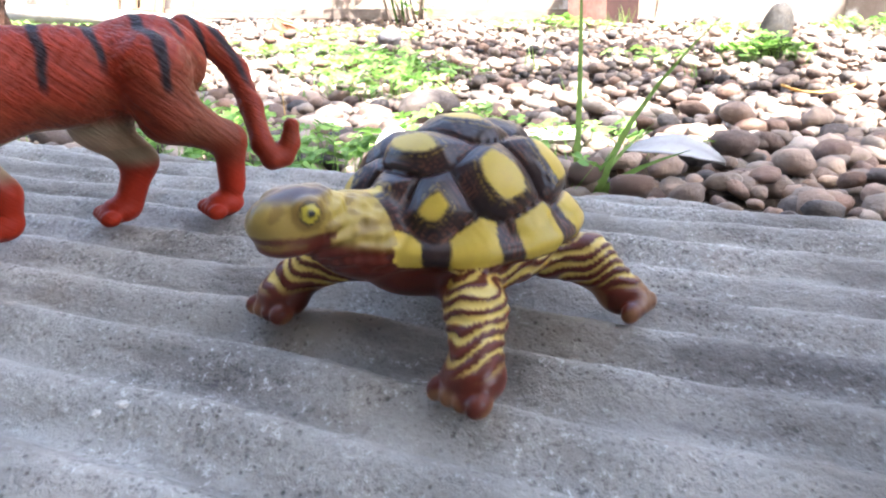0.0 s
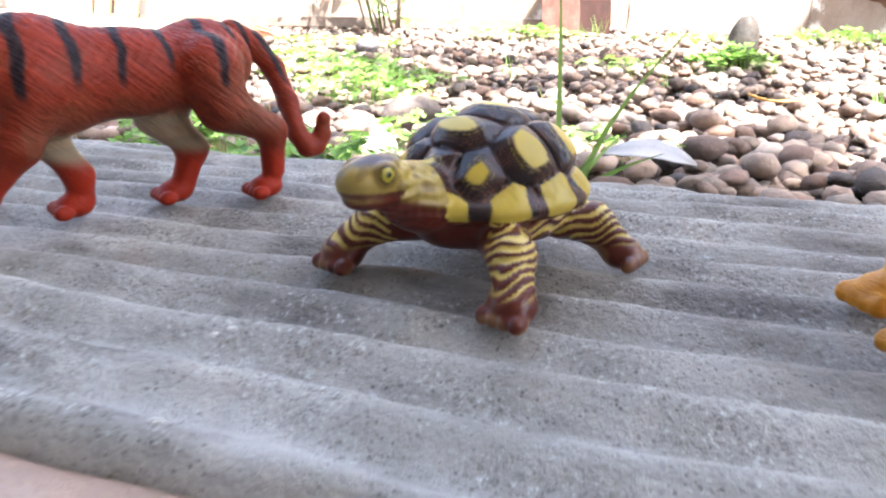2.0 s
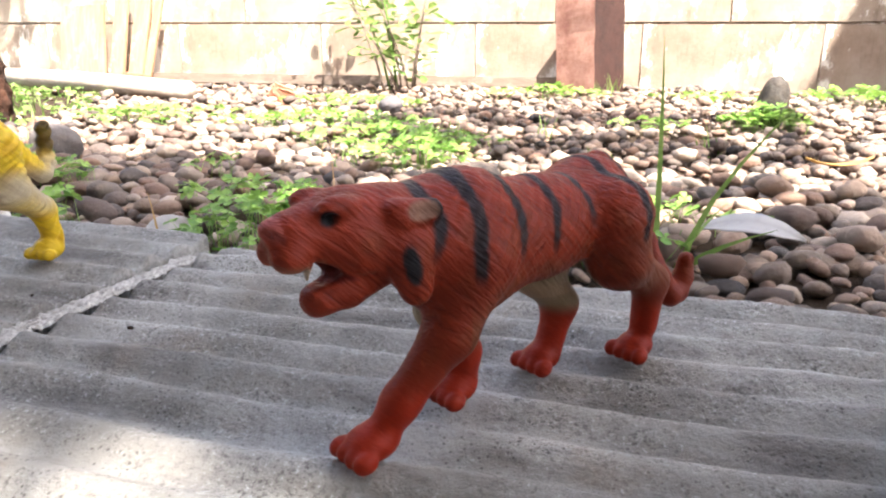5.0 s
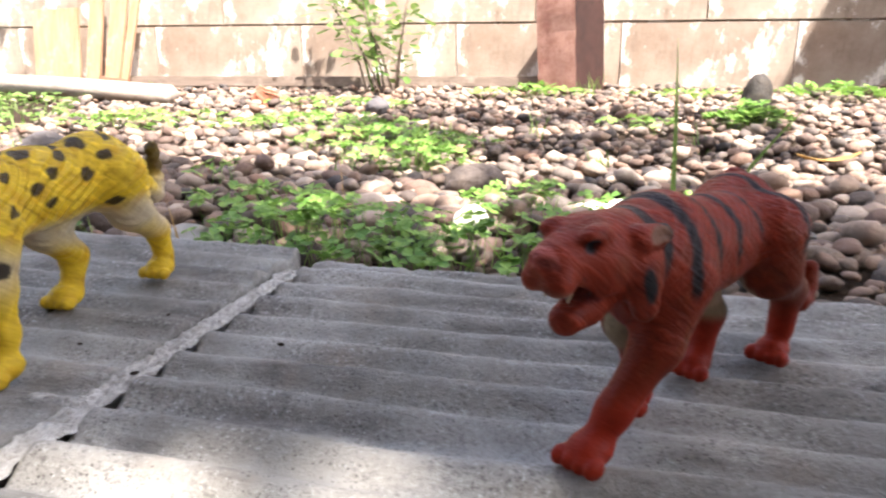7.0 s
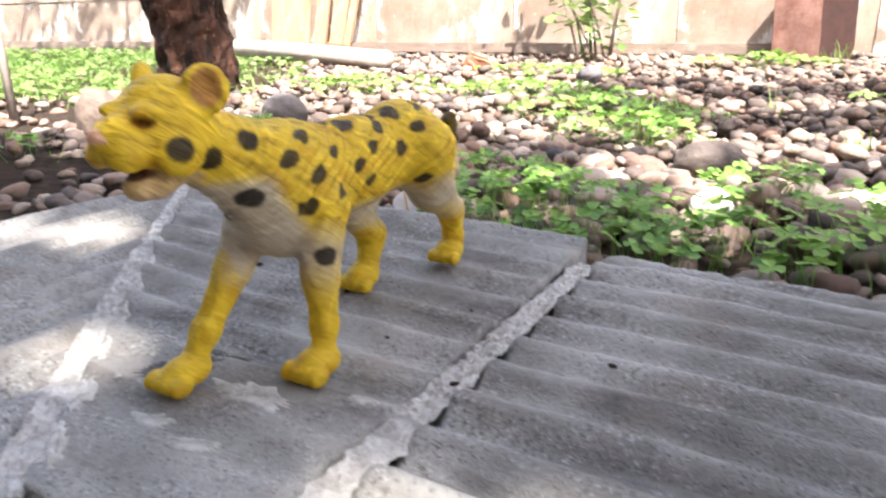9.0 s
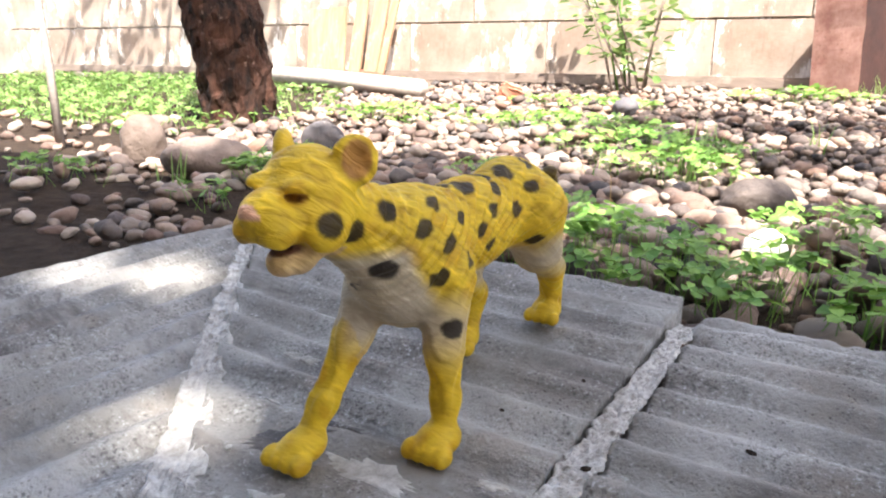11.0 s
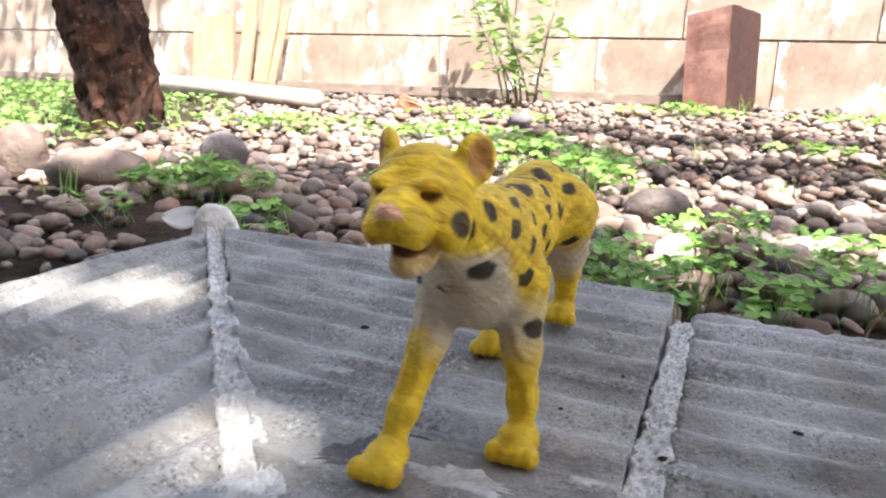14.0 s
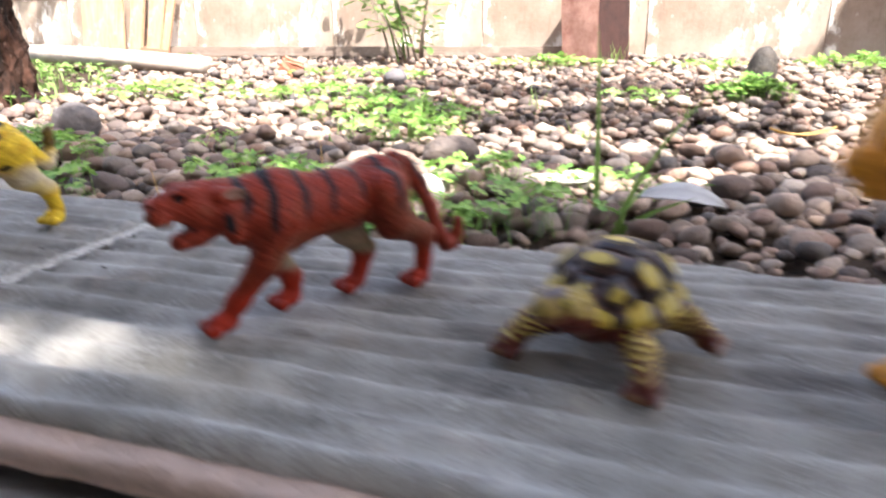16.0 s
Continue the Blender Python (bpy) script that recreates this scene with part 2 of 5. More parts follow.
def tube(points, radii, sides=12, wobble=0.0, seed=0.0):
    """Verts and faces of a closed tapered tube along a chain of points."""
    verts, faces = [], []
    pts = [Vector(p) for p in points]
    for i, p in enumerate(pts):
        d = (pts[min(i + 1, len(pts) - 1)] - pts[max(i - 1, 0)]).normalized()
        a = d.cross(Vector((0.31, 0.87, 0.38))).normalized()
        b = d.cross(a)
        for k in range(sides):
            w = 2 * math.pi * k / sides
            q = math.cos(w) * a + math.sin(w) * b
            r = radii[i] * (1 + wobble * noise.noise((q + p * 6) * 2.3 + Vector((seed, 0, 0))))
            verts.append(p + q * r)
    for i in range(len(pts) - 1):
        for k in range(sides):
            l = (k + 1) % sides
            faces.append((i * sides + k, i * sides + l, (i + 1) * sides + l, (i + 1) * sides + k))
    faces.append(tuple(range(sides))[::-1])
    faces.append(tuple(range((len(pts) - 1) * sides, len(pts) * sides)))
    return verts, faces


class Heap:
    """Collects many small pieces into one mesh."""

    def __init__(self):
        self.v, self.f, self.n = [], [], 0

    def add(self, verts, faces):
        verts = np.asarray([tuple(v) for v in verts], float)
        self.v.append(verts)
        self.f += [tuple(int(i) + self.n for i in f) for f in faces]
        self.n += len(verts)

    def mesh(self, name, mat, smooth=True):
        return mesh_of(name, np.concatenate(self.v), self.f, mat, smooth)


def hump(x, y):
    return 0.5 * math.sin(x * 3.1 + 1.3) * math.cos(y * 2.7) + 0.3 * math.sin(x * 7.7 + y * 5.1)


def ground_z(x, y):
    """The height of the soil in the garden."""
    if y < 1.45:
        z = -0.158
    else:
        z = -0.158 + (y - 1.45) * 0.044
    return z + 0.008 * hump(x, y)


# ---------------------------------------------------------------- the ledge: fluted coping tiles, joints, plinth
PITCH = 0.0200


def flute(u, x, seed):
    """Height of the worn flutes at u across them and x along them."""
    w = u + 0.0022 * math.sin(x * 21 + seed) + 0.0012 * math.sin(x * 57 + 2 * seed)
    wear = 0.75 + 0.35 * noise.noise(Vector((x * 9, u * 30, seed)))
    ph = (w / PITCH) % 1.0
    s = ph / 0.58 if ph < 0.58 else (1 - ph) / 0.42
    s = s * s * (3 - 2 * s)
    h = 0.0072 * s * wear - 0.0046
    return h + 0.0007 * noise.noise(Vector((x * 60, u * 120, seed + 3))) + 0.0004 * noise.noise(Vector((x * 240, u * 240, seed)))


def miter_x(y):
    return -0.414 - 0.925 * (y - 0.046)


def sheet(name, rows, thick, mat):
    """A slab from a grid of top points (equal rows), closed down to its underside."""
    nr, nc = len(rows), len(rows[0])
    verts = [p for r in rows for p in r]
    faces = [(i * nc + j, i * nc + j + 1, (i + 1) * nc + j + 1, (i + 1) * nc + j) for i in range(nr - 1) for j in range(nc - 1)]
    rim = [j for j in range(nc)] + [i * nc + nc - 1 for i in range(1, nr)] + [(nr - 1) * nc + j for j in range(nc - 2, -1, -1)] + [i * nc for i in range(nr - 2, 0, -1)]
    base = len(verts)
    for k, i in enumerate(rim):
        x, y, z = verts[i]
        verts.append((x, y, z - 0.004))
    for k, i in enumerate(rim):
        x, y, z = verts[i]
        verts.append((x, y, -thick))
    m = len(rim)
    for ring in (0, 1):
        for k in range(m):
            l = (k + 1) % m
            a, b = (rim[k], rim[l]) if ring == 0 else (base + k, base + l)
            o = base + ring * m
            faces.append((b, a, o + k, o + l))
    faces.append(tuple(base + m + k for k in range(m)))
    return mesh_of(name, verts, faces, mat, True)


def ragged(x, seed, amp=0.0022):
    return amp * noise.noise(Vector((x * 45, seed, 0))) + 0.6 * amp * noise.noise(Vector((x * 140, seed, 4)))


def rise(y):
    return max(0.0, 0.028 * (y - 0.06))


rows = []
NX, NY = 460, 130
for i in range(NY + 1):
    v = i / NY
    row = []
    for j in range(NX + 1):
        u = (j / NX) ** 1.25
        x = -0.3350 + u * 1.3
        back = 0.256 - 0.012 * u + ragged(x, 1.0)
        y = 0.0335 + ragged(x, 2.0, 0.001) + v * (back - 0.0335)
        edge = min(v, 1 - v) * 0.23
        z = flute(y + 0.0136, x, 1.0) - 0.004 * max(0, 1 - edge / 0.004) ** 2
        gap = (x + 0.3350) if j < 60 else 1
        z -= 0.003 * max(0, 1 - gap / 0.004) ** 2
        row.append((x, y, z))
    rows.append(row)
thing("coping_tile", sheet("coping_tile", rows, 0.036, CONCRETE), "long grey fluted concrete coping tile, worn and gritty", "coping tile", "coping tiles", "structure")

rows = []
for i in range(NY + 1):
    v = i / NY
    row = []
    for j in range(161):
        y0 = 0.0335 + v * 0.235
        left, right = miter_x(y0) + 0.006 + ragged(y0, 7.0), -0.3435 + ragged(y0, 8.0, 0.001)
        x = left + (right - left) * j / 160
        y = 0.0335 + v * (0.2585 + 0.05 * max(0, -0.35 - x) - 0.0335 + ragged(x, 3.0))
        z = rise(y) + flute(y + 0.0136, x, 4.0) * (0.75 if y > 0.1 else 0.35) - 0.003 * max(0, 1 - (1 - v) * 0.23 / 0.004) ** 2
        row.append((x, y, z))
    rows.append(row)
thing("coping_tile", sheet("coping_tile", rows, 0.036, CONCRETE), "grey fluted concrete corner tile with mortar smears", "coping tile", "coping tiles", "structure")

rows = []
for i in range(NY + 1):
    u = i / NY
    row = []
    for j in range(221):
        x = -0.632 + u * 0.225
        top = 0.046 + (-0.414 - x - 0.006) / 0.925
        x2 = x + ragged(0.01 * j, 5.0, 0.0015) * (1 - u)
        y = top - (j / 220) ** 1.2 * (top + 0.75)
        z = flute(x + 0.003, y, 9.0) * 0.8 - 0.003 * max(0, 1 - u * 0.225 / 0.004) ** 2
        row.append((x2, y + ragged(x, 6.0), z))
    rows.append(row)
tile = sheet("coping_tile", [r[::-1] for r in rows[::-1]], 0.036, CONCRETE)
thing("coping_tile", tile, "grey fluted concrete coping tile meeting the corner at a mitre", "coping tile", "coping tiles", "structure")


def mortar_bed(name, path, wide, label, high=0.002, seed=0.0):
    """A ragged, lumpy line of mortar along a path of points."""
    pts = [Vector(p) for p in path]
    n, m = 150, 16
    verts, faces = [], []
    total = sum((b - a).length for a, b in zip(pts, pts[1:]))
    for i in range(n + 1):
        f = i / n * (len(pts) - 1)
        k = min(int(f), len(pts) - 2)
        p = pts[k].lerp(pts[k + 1], f - k)
        d = (pts[k + 1] - pts[k]).normalized()
        side = Vector((d.y, -d.x, 0))
        for j in range(m + 1):
            s = j / m * 2 - 1
            w = wide(i / n) * (1 + 0.45 * noise.noise(Vector((i / n * total * 90, seed + (3 if s > 0 else 0), 0))) + 0.3 * noise.noise(Vector((i / n * total * 300, seed, 5))))
            q = p + side * (s * w * 0.5)
            lump = 0.0009 * noise.noise(q * 330) + 0.0011 * noise.noise(q * 900)
            q.z += high * (1 - s ** 4) + lump - 0.0025 * s ** 10
            verts.append(q)
    for i in range(n):
        for j in range(m):
            faces.append((i * (m + 1) + j, (i + 1) * (m + 1) + j, (i + 1) * (m + 1) + j + 1, i * (m + 1) + j + 1))
    return thing(name, mesh_of(name, verts, faces, MORTAR, False), label, "mortar joint", "", "structure")


mortar_bed("mortar_joint", [(-0.3385, 0.02, -0.0005), (-0.338, 0.14, 0.0008), (-0.3375, 0.238, 0.0012)], lambda f: 0.0110 - 0.003 * f, "pale crumbly mortar line between two coping tiles", -0.0020, 1.0)
mortar_bed("mortar_joint", [(miter_x(0.03) + 0.003, 0.03, 0.0008), (miter_x(0.14), 0.14, 0.002), (miter_x(0.272), 0.272, 0.003)], lambda f: 0.0155 - 0.0085 * f, "broad pale mortar line along the mitred corner", -0.0018, 5.0)

def corner_z(x, y):
    """Height of the corner tile's top."""
    return rise(y) + flute(y + 0.0136, x, 4.0) * (0.75 if y > 0.1 else 0.35)


def smear(name, x, y, r, sx, turn, seed, mat, label, category, group):
    """A thin ragged film that follows the tile under it."""
    ca, sa = math.cos(radians(turn)), math.sin(radians(turn))
    verts, faces = [], []
    n, rings = 56, 6
    for j in range(rings + 1):
        for i in range(n):
            a = 2 * math.pi * i / n
            w = r * (1 + 0.6 * noise.noise(Vector((math.cos(a) * 1.6, math.sin(a) * 1.6, seed * 3.1))) + 0.55 * noise.noise(Vector((math.cos(a) * 5, math.sin(a) * 5, seed * 1.7))))
            u, t = math.cos(a) * w * sx * j / rings, math.sin(a) * w * 0.5 * j / rings
            px, py = x + ca * u - sa * t, y + sa * u + ca * t
            verts.append((u, t, corner_z(px, py) - corner_z(x, y) + 0.00045 - 0.0005 * (j == rings)))
    for j in range(rings):
        for i in range(n):
            l = (i + 1) % n
            faces.append((j * n + i, (j + 1) * n + i, (j + 1) * n + l, j * n + l))
    return thing(name, mesh_of(name, verts, faces, mat, True), label, category, group, "", pose(x, y, corner_z(x, y), 0, 0, turn))


for k, (x, y, r, sx) in enumerate(((-0.380, 0.087, 0.0075, 1.9), (-0.396, 0.066, 0.0045, 1.7), (-0.377, 0.064, 0.0048, 1.6), (-0.446, 0.128, 0.0032, 2.2), (-0.462, 0.16, 0.0028, 2.4), (-0.43, 0.10, 0.002, 1.6), (-0.419, 0.060, 0.0034, 1.3), (-0.352, 0.098, 0.003, 1.6), (-0.436, 0.142, 0.0024, 2.0))):
    smear("mortar_smear", x, y, r, sx, 15 * math.sin(k), k, MORTAR, "thin pale mortar smear dried on the tile", "mortar smear", "mortar smears")
for k, (x, y, r, sx, turn) in enumerate(((-0.411, 0.088, 0.0105, 1.0, 40), (-0.404, 0.100, 0.0065, 1.2, 10))):
    smear("damp_stain", x, y, r, sx, turn, k + 11, STAIN, "dark dried stain on the grey tile", "stain", "stains on the ledge")

crumbs = ((-0.366, 0.13), (-0.335, 0.118), (-0.40, 0.155), (-0.352, 0.16), (-0.30, 0.15), (-0.45, 0.16))
for k, (x, y) in enumerate(crumbs):
    bm = bmesh.new()
    bmesh.ops.create_icosphere(bm, subdivisions=1, radius=0.0007 + 0.0004 * (k % 3))
    for v in bm.verts:
        v.co = Vector((v.co.x * 1.5, v.co.y, v.co.z * 0.6)) * (1 + 0.5 * noise.noise(v.co * 900 + Vector((k, 0, 0))))
    thing("soil_crumb", bm_mesh("soil_crumb", bm, SOIL), "tiny dark crumb of soil on the tile", "crumb", "crumbs on the ledge", "", pose(x, y, 0.0008 + (rise(y) if x < -0.34 else 0), 0, 0, 40 * k))
for k, (x, y) in enumerate(((-0.083, 0.075), (-0.085, 0.071), (-0.42, 0.074), (-0.075, 0.04))):
    bm = bmesh.new()
    bmesh.ops.create_icosphere(bm, subdivisions=1, radius=0.0011)
    for v in bm.verts:
        v.co = Vector((v.co.x * 1.3, v.co.y, v.co.z * 0.6)) * (1 + 0.5 * noise.noise(v.co * 700 + Vector((k, 4, 0))))
    thing("mortar_crumb", bm_mesh("mortar_crumb", bm, MORTAR), "tiny pale crumb of mortar on the tile", "crumb", "crumbs on the ledge", "", pose(x, y, 0.001, 0, 0, 70 * k))

# plinth below the tiles, sandstone strip along its inner edge, lower floor
strip_rows = []
for i in range(13):
    row = []
    for j in range(241):
        x = -0.40 + j / 240 * 1.4
        y = 0.022 + ragged(x, 11.0, 0.003) * (1 - i / 12) + (i / 12) * 0.0115
        row.append((x, y, -0.007 + 0.002 * noise.noise(Vector((x * 50, y * 90, 2))) - 0.003 * max(0, 1 - i / 3) ** 2))
    strip_rows.append(row)
thing("stone_strip", sheet("stone_strip", strip_rows, 0.016, SAND_STRIP), "pinkish sandstone strip along the inner edge of the ledge", "stone strip", "", "structure")
thing("ledge_wall", box_mesh("ledge_wall", (1.36, 0.19, 0.30), FLOOR_CONCRETE, 0.004), "grey concrete kerb carrying the coping tiles", "kerb", "", "structure", pose(0.285, 0.141, -0.187))
thing("ledge_wall", box_mesh("ledge_wall", (0.185, 1.0, 0.30), FLOOR_CONCRETE, 0.004), "grey concrete kerb carrying the coping tiles", "kerb", "", "structure", pose(-0.515, -0.27, -0.187))
thing("ledge_wall", box_mesh("ledge_wall", (0.21, 0.05, 0.30), FLOOR_CONCRETE, 0.004), "grey concrete kerb under the corner tile", "kerb", "", "structure", pose(-0.5, 0.245, -0.187))

fl = []
for i in range(41):
    row = []
    for j in range(61):
        x, y = -0.425 + 2.6 * j / 60, -2.2 + 2.238 * i / 40
        row.append((x, y, -0.026 + 0.002 * noise.noise(Vector((x * 9, y * 9, 0)))))
    fl.append(row)
thing("floor", sheet("floor", fl, 0.12, FLOOR_CONCRETE), "rough weathered concrete floor below the ledge", "floor", "", "structure")

# ---------------------------------------------------------------- garden ground, walls and unseen light blocks
n = 150
xs = [-9 + 14 * i / n for i in range(n + 1)]
ys = [0.24 + 4.4 * (j / n) for j in range(n + 1)]
verts = [(x, y, ground_z(x, y) + 0.012 * noise.noise(Vector((x * 6, y * 6, 1))) + 0.006 * noise.noise(Vector((x * 25, y * 25, 1)))) for y in ys for x in xs]
faces = [(j * (n + 1) + i, j * (n + 1) + i + 1, (j + 1) * (n + 1) + i + 1, (j + 1) * (n + 1) + i) for j in range(n) for i in range(n)]
ground = thing("ground", mesh_of("ground", verts, faces, SOIL, True), "dark damp garden soil under river pebbles", "ground", "", "structure")
far = [(-60, -60), (60, -60), (60, 60), (-60, 60)]
thing("ground_beyond", mesh_of("ground_beyond", [(x, y, -0.26) for x, y in far], [(0, 1, 2, 3)], SOIL), "plain ground round the garden", "ground", "", "structure")


def wall_y(x):
    return 4.06 + 0.10 * (x + 0.05)


WALL_TURN = math.degrees(math.atan(0.10))
wall_base = thing("wall_north", box_mesh("wall_north", (15, 0.10, 2.6), PLASTER, 0), "old plastered garden wall with stained peeling paint", "wall", "", "structure", pose(-1.5, wall_y(-1.5) + 0.060, 1.1, 0, 0, WALL_TURN))
courses = [(-0.16, 0.325), (0.325, 0.70), (0.70, 1.05), (1.05, 1.40)]
for c, (z0, z1) in enumerate(courses):
    x = -7.6 + 0.45 * (c % 2)
    while x < 3.2:
        w = 0.93
        me = box_mesh("block", (w - 0.002, 0.05, z1 - z0 - 0.008), PLASTER, 0.004)
        dx, dy = math.cos(radians(WALL_TURN)), math.sin(radians(WALL_TURN))
        cx = x + w / 2
        push = 0.006 * noise.noise(Vector((cx * 3, c * 5.0, 0)))
        part("block", me, wall_base, wall_base.matrix_world.inverted() @ pose(cx, wall_y(cx) + 0.025 + push, (z0 + z1) / 2, 0, 0, WALL_TURN))
        x += w
# unseen block added to throw the dark edge onto the garden wall
thing("shade_block_east", box_mesh("shade_block_east", (0.25, 1.9, 4.4), PLASTER, 0), "plain unseen side wall added to shade the garden wall", "wall", "", "structure", pose(2.55, 3.07, 1.9))
# unseen wall added to keep the sky behind off the toys
thing("sky_block_south", box_mesh("sky_block_south", (9, 0.2, 3.0), PLASTER, 0), "plain unseen wall added behind the terrace to block sky light", "wall", "", "structure", pose(-0.5, -1.6, 1.35))

# added out of view to cut the steep sky light from behind
thing("eave", box_mesh("eave", (9, 0.85, 0.08), DARK_WOOD, 0.005), "unseen dark timber eave added to block high sky light", "eave", "", "structure", pose(-0.5, -1.375, 2.62))

# unseen board added to cut overhead sky and shade the near pebbles
thing("overhead_shade_board", box_mesh("overhead_shade_board", (9, 0.36, 0.05), DARK_WOOD, 0.005), "unseen dark board added above the ledge to block sky light", "pergola", "", "structure", pose(-0.5, -0.42, 2.45))

# kerb of dark timber along the foot of the wall
a, b = -6.5, -0.44
L = b - a
thing("timber_edging", box_mesh("timber_edging", (L, 0.05, 0.06), DARK_WOOD, 0.006), "weathered timber edging along the foot of the wall", "edging", "", "structure", pose((a + b) / 2, wall_y((a + b) / 2) - 0.12, 0.0, 0, 0, WALL_TURN))

# rusty hollow box post, one side much darker than the others
bm = bmesh.new()
wx, wy, h, t = 0.14, 0.12, 0.50, 0.010
rings = []
for z, k in ((0, 0), (h * 0.35, 0), (h * 0.7, 0), (h, 0), (h, t), (h * 0.4, t), (0, t)):
    ring = []
    for i, (ca, sa) in enumerate(((-1, -1), (1, -1), (1, 1), (-1, 1))):
        dz = (0.012, -0.006, 0.010, -0.008)[i] if z == h else 0
        ring.append(bm.verts.new((ca * (wx - k), sa * (wy - k), z + dz)))
    rings.append(ring)
for r0, r1 in zip(rings, rings[1:]):
    for i in range(4):
        bm.faces.new((r0[i], r0[(i + 1) % 4], r1[(i + 1) % 4], r1[i])).material_index = 1 if i == 0 else 0
bmesh.ops.recalc_face_normals(bm, faces=bm.faces)
bmesh.ops.subdivide_edges(bm, edges=bm.edges[:], cuts=3, use_grid_fill=True)
for v in bm.verts:
    v.co += 0.004 * Vector(noise.noise_vector(v.co * 9)) + (Vector((0, 0, 0.012 * noise.noise(v.co * 30))) if v.co.z > 0.45 else Vector())
post = bm_mesh("box_post", bm, RUST)
post.materials.append(DARK_RUST)
thing("box_post", post, "rusty hollow pink box post with one much darker side", "post", "", "", pose(-0.405, 3.80, -0.05, -4, 0, 60))

# timber boards, log and brick by the wall
board_at = ((-3.50, 0.30, 0.46, -2), (-3.24, 0.09, 0.60, 3), (-3.10, 0.10, 0.60, 6), (-3.02, 0.05, 0.52, 9))
for x, w, h, lean in board_at:
    thing("timber_board", box_mesh("timber_board", (w, 0.022, h), TAN_WOOD, 0.003, 0.002, 3), "tan timber board leaning on the garden wall", "board", "boards against the wall", "", pose(x, wall_y(x) - 0.14, h / 2 - 0.03, -11, lean, WALL_TURN))
thing("timber_offcut", box_mesh("timber_offcut", (0.16, 0.07, 0.05), BRICK, 0.006, 0.003, 2), "short reddish timber offcut at the foot of the boards", "offcut", "", "", pose(-3.0, 3.42, 0.0, 0, 8, 30))
lv, lf = tube([(-3.9, 3.22, 0.0), (-3.45, 3.09, 0.0), (-2.9, 2.94, -0.014), (-2.17, 2.755, -0.04)], [0.05, 0.052, 0.05, 0.046], 18, 0.12, 3)
thing("log", mesh_of("log", lv, lf, GREY_WOOD, True), "pale barkless log lying on the pebbles", "log")
thing("brick_piece", box_mesh("brick_piece", (0.10, 0.07, 0.085), BRICK, 0.012, 0.012, 3), "broken red brick among the pebbles", "brick", "", "", pose(-1.72, 2.80, -0.045, 12, 25, 40))

# ---------------------------------------------------------------- stones
STONES = []


def stone_shape(seed, size, sub=2, rough=0.16):
    bm = bmesh.new()
    bmesh.ops.create_icosphere(bm, subdivisions=sub, radius=1)
    for v in bm.verts:
        d = 1 + rough * noise.noise(v.co * 1.1 + Vector((seed * 3.7, 0, seed))) + 0.35 * rough * noise.noise(v.co * 2.6 + Vector((seed, seed, 0)))
        v.co = Vector((v.co.x * size[0], v.co.y * size[1], v.co.z * size[2])) * d
    return bm


def boulder(name, x, y, size, turn, mat, label, seed, tip=0):
    me = bm_mesh(name, stone_shape(seed, size, 4), mat, True)
    STONES.append((x, y, max(size[0], size[1])))
    return thing(name, me, label, "stone", "", "", pose(x, y, ground_z(x, y) + 0.012 + 0.62 * size[2], 0, tip, turn))


boulder("large_stone", -0.435, 1.20, (0.062, 0.044, 0.036), 25, BROWN_STONE, "large smooth dark brown stone among clover", 1.0, -8)
boulder("large_stone", -1.50, 1.30, (0.06, 0.05, 0.055), 10, DARK_STONE, "rounded dark grey stone among the pebbles", 2.0)
boulder("large_stone", -1.53, 0.95, (0.098, 0.07, 0.050), 30, WARM_STONE, "large flat grey-brown stone beside clover", 3.0)
boulder("large_stone", -1.79, 0.98, (0.054, 0.050, 0.072), 0, WARM_STONE, "large upright egg-shaped brown stone", 4.0)
boulder("large_stone", -2.35, 1.42, (0.055, 0.045, 0.035), 40, WARM_STONE, "brownish stone at the edge of the grass", 5.0)
boulder("large_stone", 0.262, 2.36, (0.050, 0.046, 0.105), 0, BLACK_STONE, "upright dark stone in a tuft of weeds", 6.0, 6)
boulder("pale_rock", -0.38, 0.90, (0.026, 0.020, 0.026), 20, PALE_STONE, "pale yellowish rock in the clover", 7.0, 20)
boulder("pale_rock", -0.18, 1.12, (0.055, 0.022, 0.014), 25, PALE_STONE, "flat white sliver of stone on the pebbles", 8.0)
boulder("large_stone", -1.12, 2.62, (0.05, 0.04, 0.04), 0, DARK_STONE, "small dark grey stone in the sunlit pebbles", 9.0)
boulder("pale_rock", -0.93, 0.62, (0.032, 0.012, 0.045), 30, PALE_STONE, "pale upright stone chip behind the ledge", 10.0)

protos = []
for k in range(14):
    r = random.Random(k)
    bm = stone_shape(20 + k, (1.0, r.uniform(0.62, 0.85), r.uniform(0.40, 0.66)), 2, 0.30)
    protos.append(([v.co.copy() for v in bm.verts], [[v.index for v in f.verts] for f in bm.faces]))
    bm.free()
lows = []
for k in range(14):
    r = random.Random(k)
    bm = stone_shape(20 + k, (1.0, r.uniform(0.62, 0.85), r.uniform(0.40, 0.66)), 1, 0.30)
    lows.append((np.array([v.co[:] for v in bm.verts]), [[v.index for v in f.verts] for f in bm.faces]))
    bm.free()
pebble_meshes = [mesh_of("pebble", v, f, PEBBLE, True) for v, f in protos]
proto_np = [(np.array([p[:] for p in v]), f) for v, f in protos]

